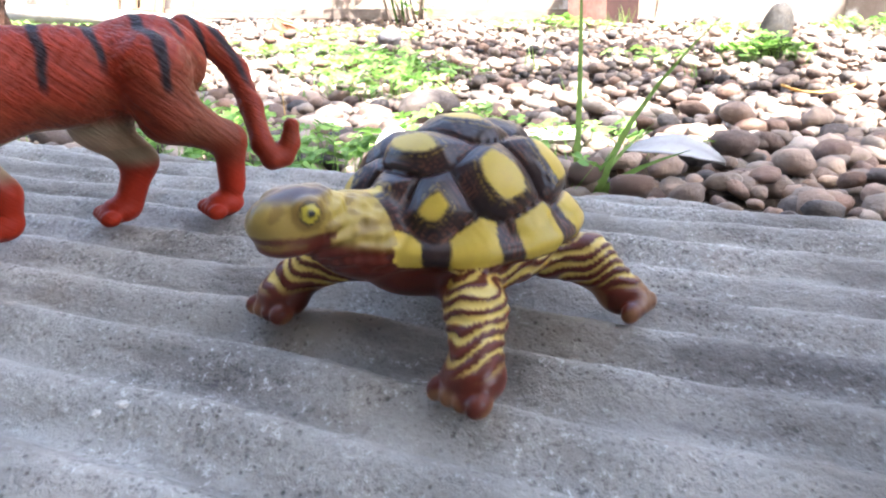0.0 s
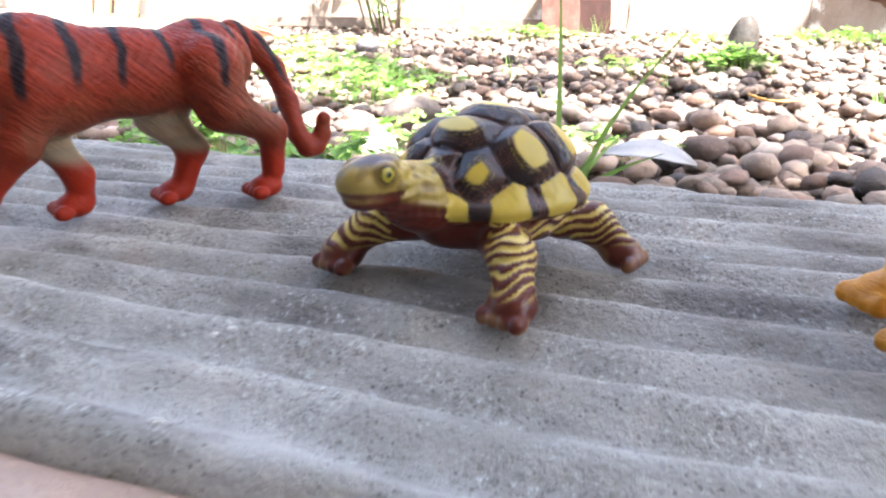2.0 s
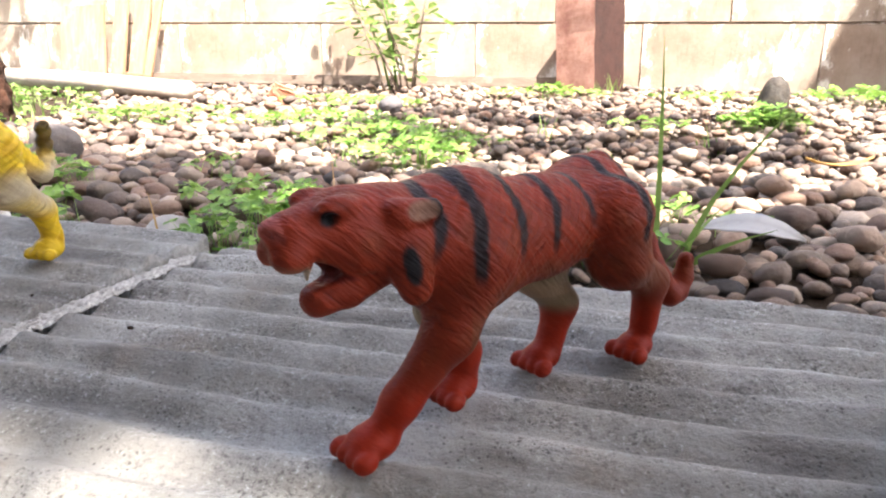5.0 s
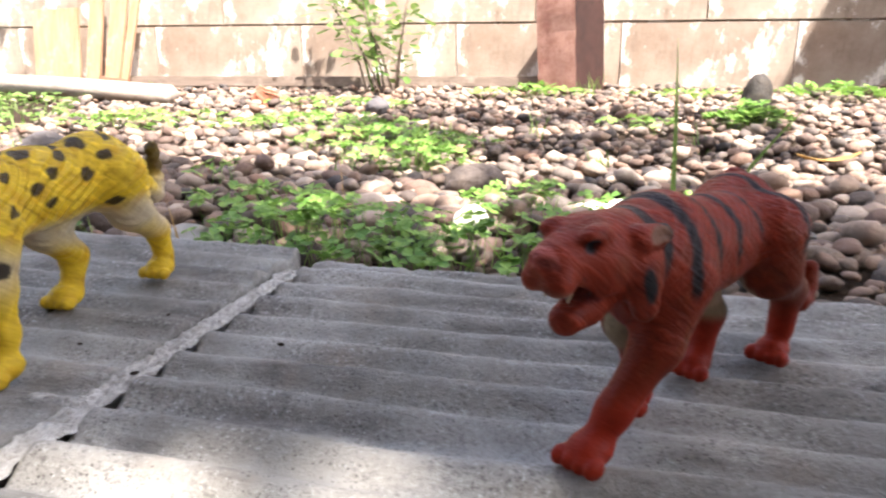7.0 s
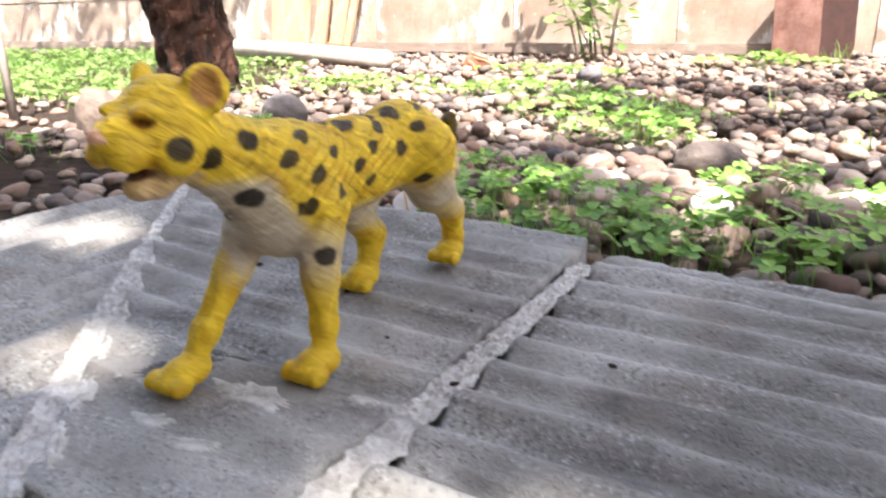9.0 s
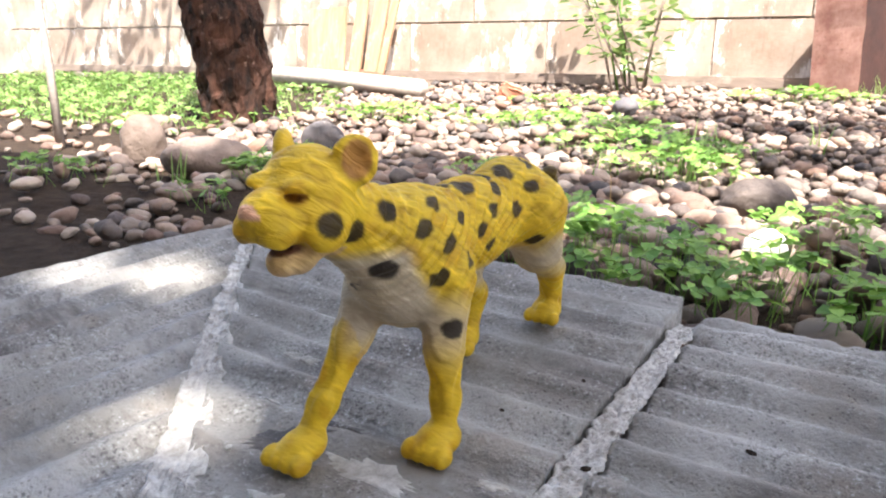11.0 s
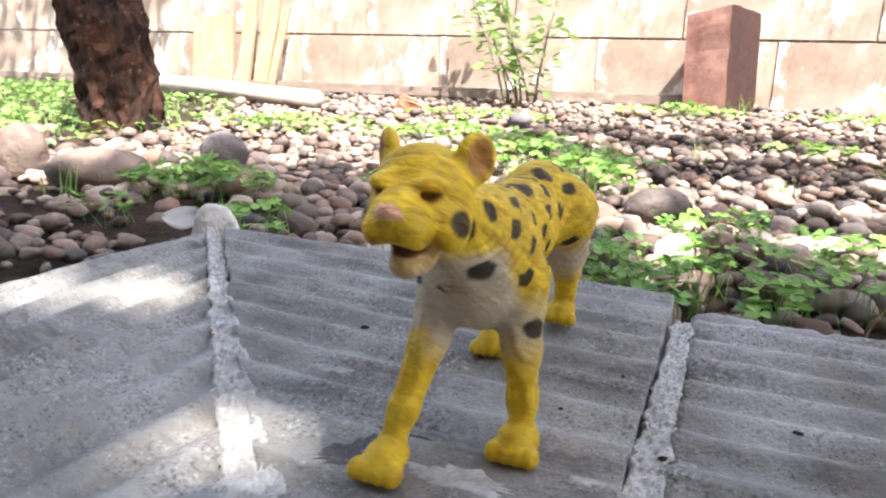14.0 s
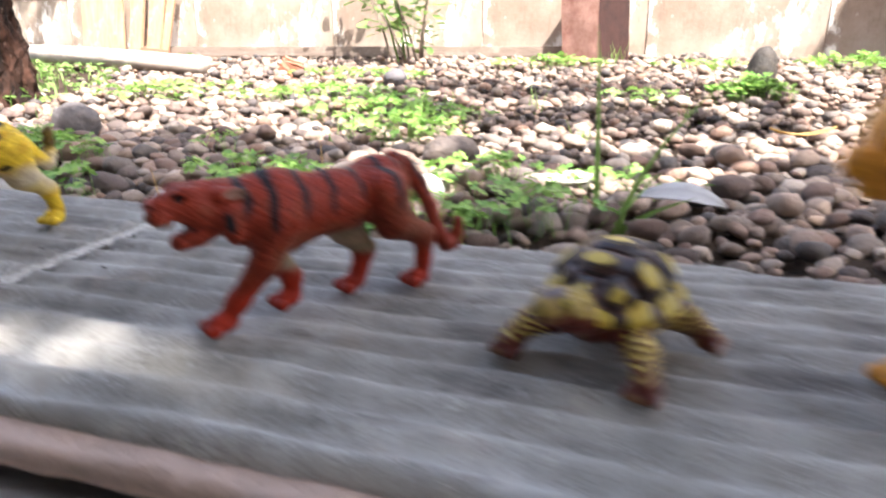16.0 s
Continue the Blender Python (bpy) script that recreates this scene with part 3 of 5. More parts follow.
rnd = random.Random(11)
spots = []
y = 0.50
while y < 3.95:
    step = 0.034 if y < 1.7 else 0.041
    x = -2.9 - 0.25 * y
    while x < 0.75 + 0.42 * y:
        px_, py_ = x + rnd.uniform(-0.5, 0.5) * step, y + rnd.uniform(-0.5, 0.5) * step
        x += step * rnd.uniform(0.85, 1.25)
        if py_ > wall_y(px_) - 0.06:
            continue
        lawn = px_ + 0.35 * (py_ - 2) + 0.35 * noise.noise(Vector((px_ * 2, py_ * 2, 7)))
        if lawn < -2.45 and rnd.random() < 0.9:
            continue
        if any((px_ - a) ** 2 + (py_ - b) ** 2 < (0.8 * r) ** 2 for a, b, r in STONES):
            continue
        soil_hole = noise.noise(Vector((px_ * 2.3, py_ * 2.3, 3)))
        if px_ < -1.0 and py_ < 0.95 and soil_hole > -0.1 and rnd.random() < 0.75:
            continue
        size = 0.0125 + 0.021 * rnd.random() ** 1.9 + (0.006 if rnd.random() < 0.08 else 0)
        size *= 0.78 if py_ < 0.8 else 1.0
        size *= 1.0 + 0.18 * noise.noise(Vector((px_ * 3, py_ * 3, 9)))
        spots.append((px_, py_, size))
    y += step * 0.86
near = sorted(range(len(spots)), key=lambda i: math.hypot(spots[i][0] + 0.35, (spots[i][1] - 0.55) * 1.25))[:300]
near = set(near)
heap = Heap()
for i, (x, y, s) in enumerate(spots):
    k = rnd.randrange(14)
    lift = rnd.uniform(-0.15, 0.55) * s + (0.5 * s if rnd.random() < 0.25 else 0)
    m = pose(x, y, ground_z(x, y) + 0.006 + lift, rnd.uniform(-22, 22), rnd.uniform(-22, 22), rnd.uniform(0, 360)) @ Matrix.Diagonal((s, s, s, 1))
    if i in near:
        part("pebble", pebble_meshes[k], ground, m)
    else:
        v, f = proto_np[k] if y < 1.5 else lows[k]
        a = np.array(m)
        heap.add(v @ a[:3, :3].T + a[:3, 3], f)
thing("river_pebbles", heap.mesh("river_pebbles", PEBBLE), "rounded grey and brown river pebbles covering the garden", "pebbles", "", "stuff")

# ---------------------------------------------------------------- tree trunk
tp = [(-2.44, 1.86, -0.2), (-2.45, 1.86, 0.0), (-2.53, 1.87, 0.3), (-2.63, 1.89, 0.7), (-2.72, 1.92, 1.2), (-2.70, 1.95, 2.0), (-2.6, 1.9, 2.8)]
tr = [0.155, 0.140, 0.146, 0.146, 0.14, 0.12, 0.10]
fine_p, fine_r = [], []
for (p0, p1), (r0, r1) in zip(zip(tp, tp[1:]), zip(tr, tr[1:])):
    for k in range(14):
        fine_p.append(Vector(p0).lerp(Vector(p1), k / 14))
        fine_r.append(r0 + (r1 - r0) * k / 14)
v, f = tube(fine_p, fine_r, 64)
v = [p + Vector(noise.noise_vector(p * 12)) * 0.016 + Vector(noise.noise_vector(Vector((p.x, p.y, 0.6 * p.z)) * 42)) * 0.017 for p in v]
tree = thing("garden_tree", None, "tree with a leaning dark trunk and flaking reddish bark", "tree")
part("trunk", mesh_of("trunk", v, f, BARK, False), tree)
rnd = random.Random(8)
crown = Heap()
for i in range(900):
    a, r, z = rnd.uniform(0, 6.28), 1.3 * rnd.random() ** 0.5, rnd.uniform(2.7, 3.9)
    c = Vector((-3.8 + r * math.cos(a), 1.8 + r * math.sin(a), z))
    d = Vector((rnd.gauss(0, 1), rnd.gauss(0, 1), rnd.gauss(0, 0.4))).normalized()
    e = d.cross(Vector((rnd.gauss(0, 1), rnd.gauss(0, 1), 1))).normalized()
    crown.add([c - d * 0.07, c + e * 0.028, c + d * 0.07, c - e * 0.028], [(0, 1, 2, 3)])
# extra unseen leaves added between trunk and sun to keep the bark shaded
for i in range(1100):
    c = Vector((-2.52 + rnd.uniform(-0.17, 0.15), 1.87 + rnd.uniform(-0.1, 0.1), rnd.uniform(-0.1, 1.0))) + SUN_DIR * rnd.uniform(2.6, 3.6)
    d = Vector((rnd.gauss(0, 1), rnd.gauss(0, 1), rnd.gauss(0, 0.4))).normalized()
    e = d.cross(Vector((rnd.gauss(0, 1), rnd.gauss(0, 1), 1))).normalized()
    crown.add([c - d * 0.06, c + e * 0.03, c + d * 0.06, c - e * 0.03], [(0, 1, 2, 3)])
part("crown", crown.mesh("crown", CANOPY, False), tree)
sv, sf = tube([(-2.30, 1.05, -0.16), (-2.32, 1.06, 0.10), (-2.37, 1.08, 0.35), (-2.42, 1.1, 0.6)], [0.012, 0.011, 0.009, 0.006], 8, 0.2)
thing("sapling", mesh_of("sapling", sv, sf, GREY_WOOD, True), "thin pale sapling stem in the grass", "sapling")

# ---------------------------------------------------------------- unseen tree added for shade, its leaves set towards the sun
shade = thing("added_shade_tree", None, "unseen leafy tree added to shade the ledge and pebbles", "tree")
v, f = tube([(1.75, -1.45, -0.2), (1.7, -1.4, 1.2), (1.45, -1.2, 2.4), (1.2, -1.1, 3.2)], [0.16, 0.13, 0.10, 0.06], 20, 0.15)
part("trunk", mesh_of("trunk", v, f, BARK, True), shade)
rnd = random.Random(21)
leaves = Heap()


def shaded(x, y):
    """How thick the added crown stands between the sun and a place of the garden, 0 to 1."""
    for cx, cy, rx, ry, dense in ((-0.265, 0.060, 0.090, 0.034, 0.0), (-0.16, 0.050, 0.10, 0.030, 0.0), (-0.595, 0.160, 0.055, 0.038, 0.3), (-0.440, 0.080, 0.020, 0.040, 0.3), (-0.03, 0.040, 0.10, 0.022, 0.0), (0.09, 0.03, 0.08, 0.016, 0.0), (-0.262, 0.19, 0.020, 0.010, 0.3)):
        if ((x - cx) / rx) ** 2 + ((y - cy) / ry) ** 2 < 1:
            return dense
    if y < 0.45:
        return 1.0
    dapple = noise.noise(Vector((x * 5.2, y * 5.2, 5)))
    if x < -1.45:
        return 0.75 if y < 0.85 else 0.0
    if x < -0.6 and y < 1.33 + 0.06 * math.sin(9 * x):
        return 0.8
    if -0.6 <= x < -0.25 and y < 1.28:
        return 0.7 if dapple < -0.08 else 0.1
    if x >= -0.25 and y < 1.35:
        return 0.75 if y < 0.92 or dapple < 0.05 else 0.1
    if -1.0 < x < 0.35 and 1.65 < y < 2.7:
        return 0.7 if noise.noise(Vector((x * 3.1, y * 3.1, 2))) < 0.12 else 0.0
    return 0.0


# leaves go only where their shadow should land, gaps leave the sun patches
for i in range(47500):
    x, y = rnd.uniform(-3.2, 1.3), rnd.uniform(-0.5, 2.75)
    dense = shaded(x, y)
    if (dense < 0.5 and not (y < 0.45 and rnd.random() < (0.6 if dense > 0.2 else 0.28))) or (y > 0.45 and rnd.random() > 0.85):
        continue
    s = rnd.uniform(2.5, 3.7) / SUN_DIR.z
    c = Vector((x, y, 0)) + SUN_DIR * s
    d = Vector((rnd.gauss(0, 1), rnd.gauss(0, 1), rnd.gauss(0, 0.35))).normalized()
    e = d.cross(Vector((rnd.gauss(0, 0.3), rnd.gauss(0, 0.3), 1))).normalized()
    size = rnd.uniform(0.020, 0.034) if y < 0.45 else rnd.uniform(0.03, 0.06)
    q = d.cross(e) * (0.12 * size)
    leaves.add([c - d * size, c + e * size * 0.5 + q, c + d * size, c - e * size * 0.5 + q], [(0, 1, 2), (0, 2, 3)])
for i in range(9000):
    x, y = rnd.uniform(-0.95, 0.55), rnd.uniform(-0.3, 0.46)
    if any(shaded(x + a, y + b) < 0.5 for a, b in ((0, 0), (0.02, 0), (-0.02, 0), (0, 0.012), (0, -0.012))):
        continue
    c = Vector((x, y, 0)) + SUN_DIR * (rnd.uniform(2.75, 3.6) / SUN_DIR.z)
    d = Vector((rnd.gauss(0, 1), rnd.gauss(0, 1), rnd.gauss(0, 0.35))).normalized()
    e = d.cross(Vector((rnd.gauss(0, 0.3), rnd.gauss(0, 0.3), 1))).normalized()
    size = rnd.uniform(0.028, 0.042)
    leaves.add([c - d * size, c + e * size * 0.5, c + d * size, c - e * size * 0.5], [(0, 1, 2), (0, 2, 3)])
part("crown", leaves.mesh("crown", CANOPY, False), shade)

# ---------------------------------------------------------------- weeds, grass, bush, fallen leaves
def leaflet(c, d, n, l, w):
    s = d.cross(n).normalized()
    up = n.normalized()
    return ([c, c + d * l * 0.35 + s * w * 0.42 + up * 0.12 * w, c + d * l * 0.8 + s * w * 0.5 + up * 0.1 * w, c + d * l * 0.92, c + d * l * 0.8 - s * w * 0.5 + up * 0.1 * w, c + d * l * 0.35 - s * w * 0.42 + up * 0.12 * w], [(0, 1, 2, 3), (0, 3, 4, 5)])


def stem(heap, a, b, r):
    d = (b - a).normalized()
    s = d.cross(Vector((0.3, 1, 0.2))).normalized() * r
    t = d.cross(s)
    heap.add([a + s, a - 0.5 * s + t * 0.87, a - 0.5 * s - t * 0.87, b + s * 0.6, b - 0.3 * s + t * 0.5, b - 0.3 * s - t * 0.5], [(0, 1, 4, 3), (1, 2, 5, 4), (2, 0, 3, 5)])


def clover(x, y, rx, ry, count, seed, high=0.06, leaf=0.011, label="patch of green clover weeds among the pebbles"):
    r = random.Random(seed)
    h = Heap()
    for i in range(int(count * 0.55)):
        a, q = r.uniform(0, 6.283), r.random() ** 0.6
        px_, py_ = x + rx * q * math.cos(a), y + ry * q * math.sin(a)
        z0 = ground_z(px_, py_) + 0.01
        tall = high * (1.15 - 0.75 * q) * r.uniform(0.55, 1.2)
        top = Vector((px_ + r.gauss(0, 0.012), py_ + r.gauss(0, 0.012), z0 + 0.018 + tall))
        stem(h, Vector((px_, py_, z0)), top, 0.0007)
        n = Vector((r.gauss(0, 0.35), r.gauss(0, 0.35), 1)).normalized()
        turn = r.uniform(0, 6.28)
        l = leaf * r.uniform(0.7, 1.3)
        for k in range(3):
            t = turn + k * 2.094
            d = Vector((math.cos(t), math.sin(t), 0))
            d = (d - n * d.dot(n)).normalized()
            v, f = leaflet(top, d, n, l * 1.25, l * 1.25)
            h.add(v, f)
    return thing("clover_patch", h.mesh("clover_patch", CLOVER, False), label, "weeds", "clover patches", "stuff")


def blade(h, base, tip_off, w, bend=0.25, face=None):
    pts = []
    for k in range(6):
        t = k / 5
        pts.append(base + Vector((tip_off.x * t ** 1.6, tip_off.y * t ** 1.6, tip_off.z * (t - bend * 0.3 * t * t))))
    side = Vector((tip_off.y, -tip_off.x, 0.0))
    side = face or (side.normalized() if side.length > 1e-5 else Vector((1, 0, 0)))
    v, f = [], []
    for k, p in enumerate(pts):
        ww = w * (1 - (k / 5) ** 1.7) + 0.0002
        v += [p - side * ww, p + Vector((0, 0, -0.25 * ww)), p + side * ww]
    for k in range(5):
        f += [(3 * k, 3 * k + 1, 3 * k + 4, 3 * k + 3), (3 * k + 1, 3 * k + 2, 3 * k + 5, 3 * k + 4)]
    h.add(v, f)


def tuft(x, y, count, tall, spread, seed, w=0.0022, label="small tuft of bright green grass", radius=0.02):
    r = random.Random(seed)
    h = Heap()
    for i in range(count):
        a = r.uniform(0, 6.28)
        bx, by = x + radius * r.gauss(0, 1), y + radius * r.gauss(0, 1)
        t = tall * r.uniform(0.5, 1.1)
        blade(h, Vector((bx, by, ground_z(bx, by))), Vector((math.cos(a) * spread * t, math.sin(a) * spread * t, t)), w * r.uniform(0.7, 1.2))
    return thing("grass_tuft", h.mesh("grass_tuft", GRASS, False), label, "grass", "grass tufts", "stuff")


clover(-0.54, 0.74, 0.17, 0.13, 300, 1, 0.055, 0.010)
clover(-0.34, 0.70, 0.12, 0.09, 130, 41, 0.05, 0.010)
clover(-0.72, 0.92, 0.16, 0.10, 90, 2, 0.04)
clover(-0.30, 1.0, 0.12, 0.10, 90, 3, 0.045)
clover(-0.20, 0.80, 0.10, 0.08, 60, 4, 0.045)
clover(-1.28, 0.98, 0.17, 0.10, 260, 5, 0.05)
clover(-0.95, 0.72, 0.10, 0.07, 40, 6, 0.04)
clover(-0.10, 1.05, 0.16, 0.06, 60, 7, 0.03)
clover(-0.78, 1.75, 0.30, 0.18, 330, 8, 0.04, 0.013)
clover(-0.62, 1.45, 0.16, 0.12, 150, 9, 0.05, 0.012)
clover(-1.15, 2.15, 0.35, 0.18, 260, 10, 0.03, 0.014)
clover(-1.75, 2.1, 0.40, 0.25, 240, 11, 0.03, 0.014)
clover(-1.35, 2.75, 0.35, 0.15, 160, 12, 0.03, 0.016)
clover(-0.55, 3.25, 0.30, 0.12, 160, 13, 0.05, 0.016)
clover(0.235, 2.27, 0.13, 0.07, 260, 14, 0.06, 0.013, "bushy tuft of weeds round an upright stone")
clover(0.75, 3.3, 0.25, 0.15, 150, 15, 0.06, 0.018)
clover(0.15, 3.35, 0.3, 0.12, 90, 16, 0.03, 0.016)
clover(-0.1, 2.2, 0.12, 0.08, 50, 17, 0.04, 0.013)
clover(-1.0, 1.2, 0.07, 0.05, 26, 18, 0.04)
clover(-1.75, 0.72, 0.20, 0.08, 60, 19, 0.03)
clover(-1.25, 0.70, 0.08, 0.05, 24, 20, 0.03)
for k, (x, y, c, t) in enumerate(((-0.60, 1.52, 16, 0.13), (-0.64, 1.85, 14, 0.09), (-0.42, 2.0, 9, 0.09), (-0.78, 1.32, 8, 0.08), (-1.35, 1.02, 10, 0.07), (-0.12, 0.86, 10, 0.06), (-1.48, 0.82, 8, 0.08), (-0.25, 0.72, 9, 0.05), (0.05, 1.9, 8, 0.10), (-0.2, 1.55, 8, 0.08), (-0.35, 3.5, 18, 0.10), (-0.28, 3.62, 14, 0.13), (0.5, 1.75, 8, 0.09), (-1.9, 1.6, 12, 0.06))):
    tuft(x, y, c, t, 0.35, 30 + k)
r = random.Random(77)
lawn = Heap()
for i in range(6500):
    y = r.uniform(1.35, 3.55)
    x = r.uniform(-6.5, -2.2)
    edge = x + 0.35 * (y - 2) + 0.3 * noise.noise(Vector((x * 2, y * 2, 7)))
    if edge > -2.35 or (edge > -2.7 and r.random() < 0.5):
        continue
    if r.random() < 0.45:
        z0 = ground_z(x, y)
        a = r.uniform(0, 6.28)
        t = r.uniform(0.03, 0.08)
        blade(lawn, Vector((x, y, z0)), Vector((math.cos(a) * t * 0.5, math.sin(a) * t * 0.5, t)), 0.003)
    else:
        c = Vector((x, y, ground_z(x, y) + r.uniform(0.015, 0.06)))
        n = Vector((r.gauss(0, 0.4), r.gauss(0, 0.4), 1)).normalized()
        for k in range(3):
            t = i + k * 2.094
            d = Vector((math.cos(t), math.sin(t), 0))
            d = (d - n * d.dot(n)).normalized()
            v, f = leaflet(c, d, n, 0.02, 0.018)
            lawn.add(v, f)
thing("lawn_weeds", lawn.mesh("lawn_weeds", GRASS, False), "sunlit low weeds and grass round the tree", "grass", "", "stuff")

# tall single grass stems just behind the ledge
tall = Heap()
for (x, y), off, w in (((-0.106, 0.84), Vector((-0.012, 0.0, 0.30)), 0.0042), ((-0.075, 0.83), Vector((0.13, 0.02, 0.24)), 0.0042), ((-0.07, 0.83), Vector((0.095, -0.03, 0.075)), 0.006), ((-0.08, 0.835), Vector((0.06, 0.05, 0.09)), 0.004), ((-0.09, 0.84), Vector((0.03, -0.03, 0.06)), 0.005)):
    blade(tall, Vector((x, y, ground_z(x, y))), off, w, 0.15, Vector((0.9, 0.3, -0.3 * off.x / off.z)))
thing("tall_grass", tall.mesh("tall_grass", GRASS, False), "tall thin green grass stems behind the ledge", "grass")
thin = Heap()
for (x, y), off in (((-0.70, 0.66), Vector((-0.03, 0.02, 0.10))), ((-0.18, 0.70), Vector((0.04, 0.0, 0.09))), ((-0.62, 1.0), Vector((-0.01, 0.0, 0.16)))):
    blade(thin, Vector((x, y, ground_z(x, y))), off, 0.0016, 0.3)
thing("dry_stems", thin.mesh("dry_stems", TAN_LEAF, False), "thin dry stems standing in the weeds", "grass", "", "stuff")


def fallen_leaf(x, y, length, wide, turn, mat, label, lift=0.03, curl=0.2, tip=0):
    v, f = [], []
    n = 14
    for i in range(n + 1):
        t = i / n
        w = wide * (math.sin(math.pi * min(1, t * 0.97 + 0.015)) ** 0.75)
        for s in (-1, -0.5, 0, 0.5, 1):
            v.append((length * (t - 0.5), w * s * 0.5, curl * length * (t - 0.5) ** 2 + 0.35 * wide * s * s * 0.3 + 0.002 * noise.noise(Vector((t * 8, s * 3, x)))))
    for i in range(n):
        for j in range(4):
            f.append((i * 5 + j, i * 5 + j + 1, i * 5 + j + 6, i * 5 + j + 5))
    o = thing("fallen_leaf", mesh_of("fallen_leaf", v, f, mat, True), label, "leaf", "fallen leaves", "", pose(x, y, ground_z(x, y) + lift, tip, 0, turn))
    mod = o.modifiers.new("thickness", "SOLIDIFY")
    mod.thickness = 0.0012
    return o


fallen_leaf(0.005, 0.86, 0.125, 0.05, -14, GREY_LEAF, "large dry grey leaf lying on the pebbles", 0.062, -0.5, 18)
fallen_leaf(0.27, 1.55, 0.16, 0.03, 25, TAN_LEAF, "long curled tan leaf lying on the pebbles", 0.05, 0.4)
fallen_leaf(-0.735, 0.72, 0.075, 0.042, 70, GREY_LEAF, "pale leaf standing against the pebbles", 0.03, 0.2, 50)
fallen_leaf(-1.02, 0.66, 0.06, 0.045, 30, GREY_LEAF, "pale torn leaf beside the ledge", 0.045, 0.3, 35)

# bush by the wall
bush = thing("bush", None, "young leafy bush with thin stems by the wall", "bush")
r = random.Random(3)
for k in range(9):
    a = r.uniform(0, 6.28)
    x0, y0 = -1.44 + 0.16 * math.cos(a), 3.42 + 0.05 * math.sin(a)
    dx, h = max(-0.42, min(0.12, r.gauss(-0.10, 0.30))), r.uniform(0.45, 1.1)
    pts = [Vector((x0 + dx * t ** 1.3, y0 + 0.08 * t * math.sin(a), ground_z(x0, y0) + h * t)) for t in (0, 0.25, 0.5, 0.75, 1)]
    v, f = tube(pts, [0.007, 0.006, 0.005, 0.0035, 0.002], 7, 0.2, k)
    part("stem", mesh_of("stem", v, f, GRASS if k % 3 == 0 else DARK_WOOD, True), bush)
    lv = Heap()
    for i in range(30):
        t = r.uniform(0.25, 1)
        p = Vector((x0 + dx * t ** 1.3, y0 + 0.08 * t * math.sin(a), ground_z(x0, y0) + h * t))
        b = r.uniform(0, 6.28)
        d = Vector((math.cos(b), math.sin(b), r.uniform(-0.5, 0.5))).normalized()
        c = p + d * r.uniform(0.01, 0.12)
        stem(lv, p, c, 0.0012)
        v, f = leaflet(c, d, Vector((r.gauss(0, 0.4), r.gauss(0, 0.4), 1)), r.uniform(0.05, 0.11), r.uniform(0.024, 0.042))
        lv.add(v, f)
    part("foliage", lv.mesh("foliage", BUSH, False), bush)


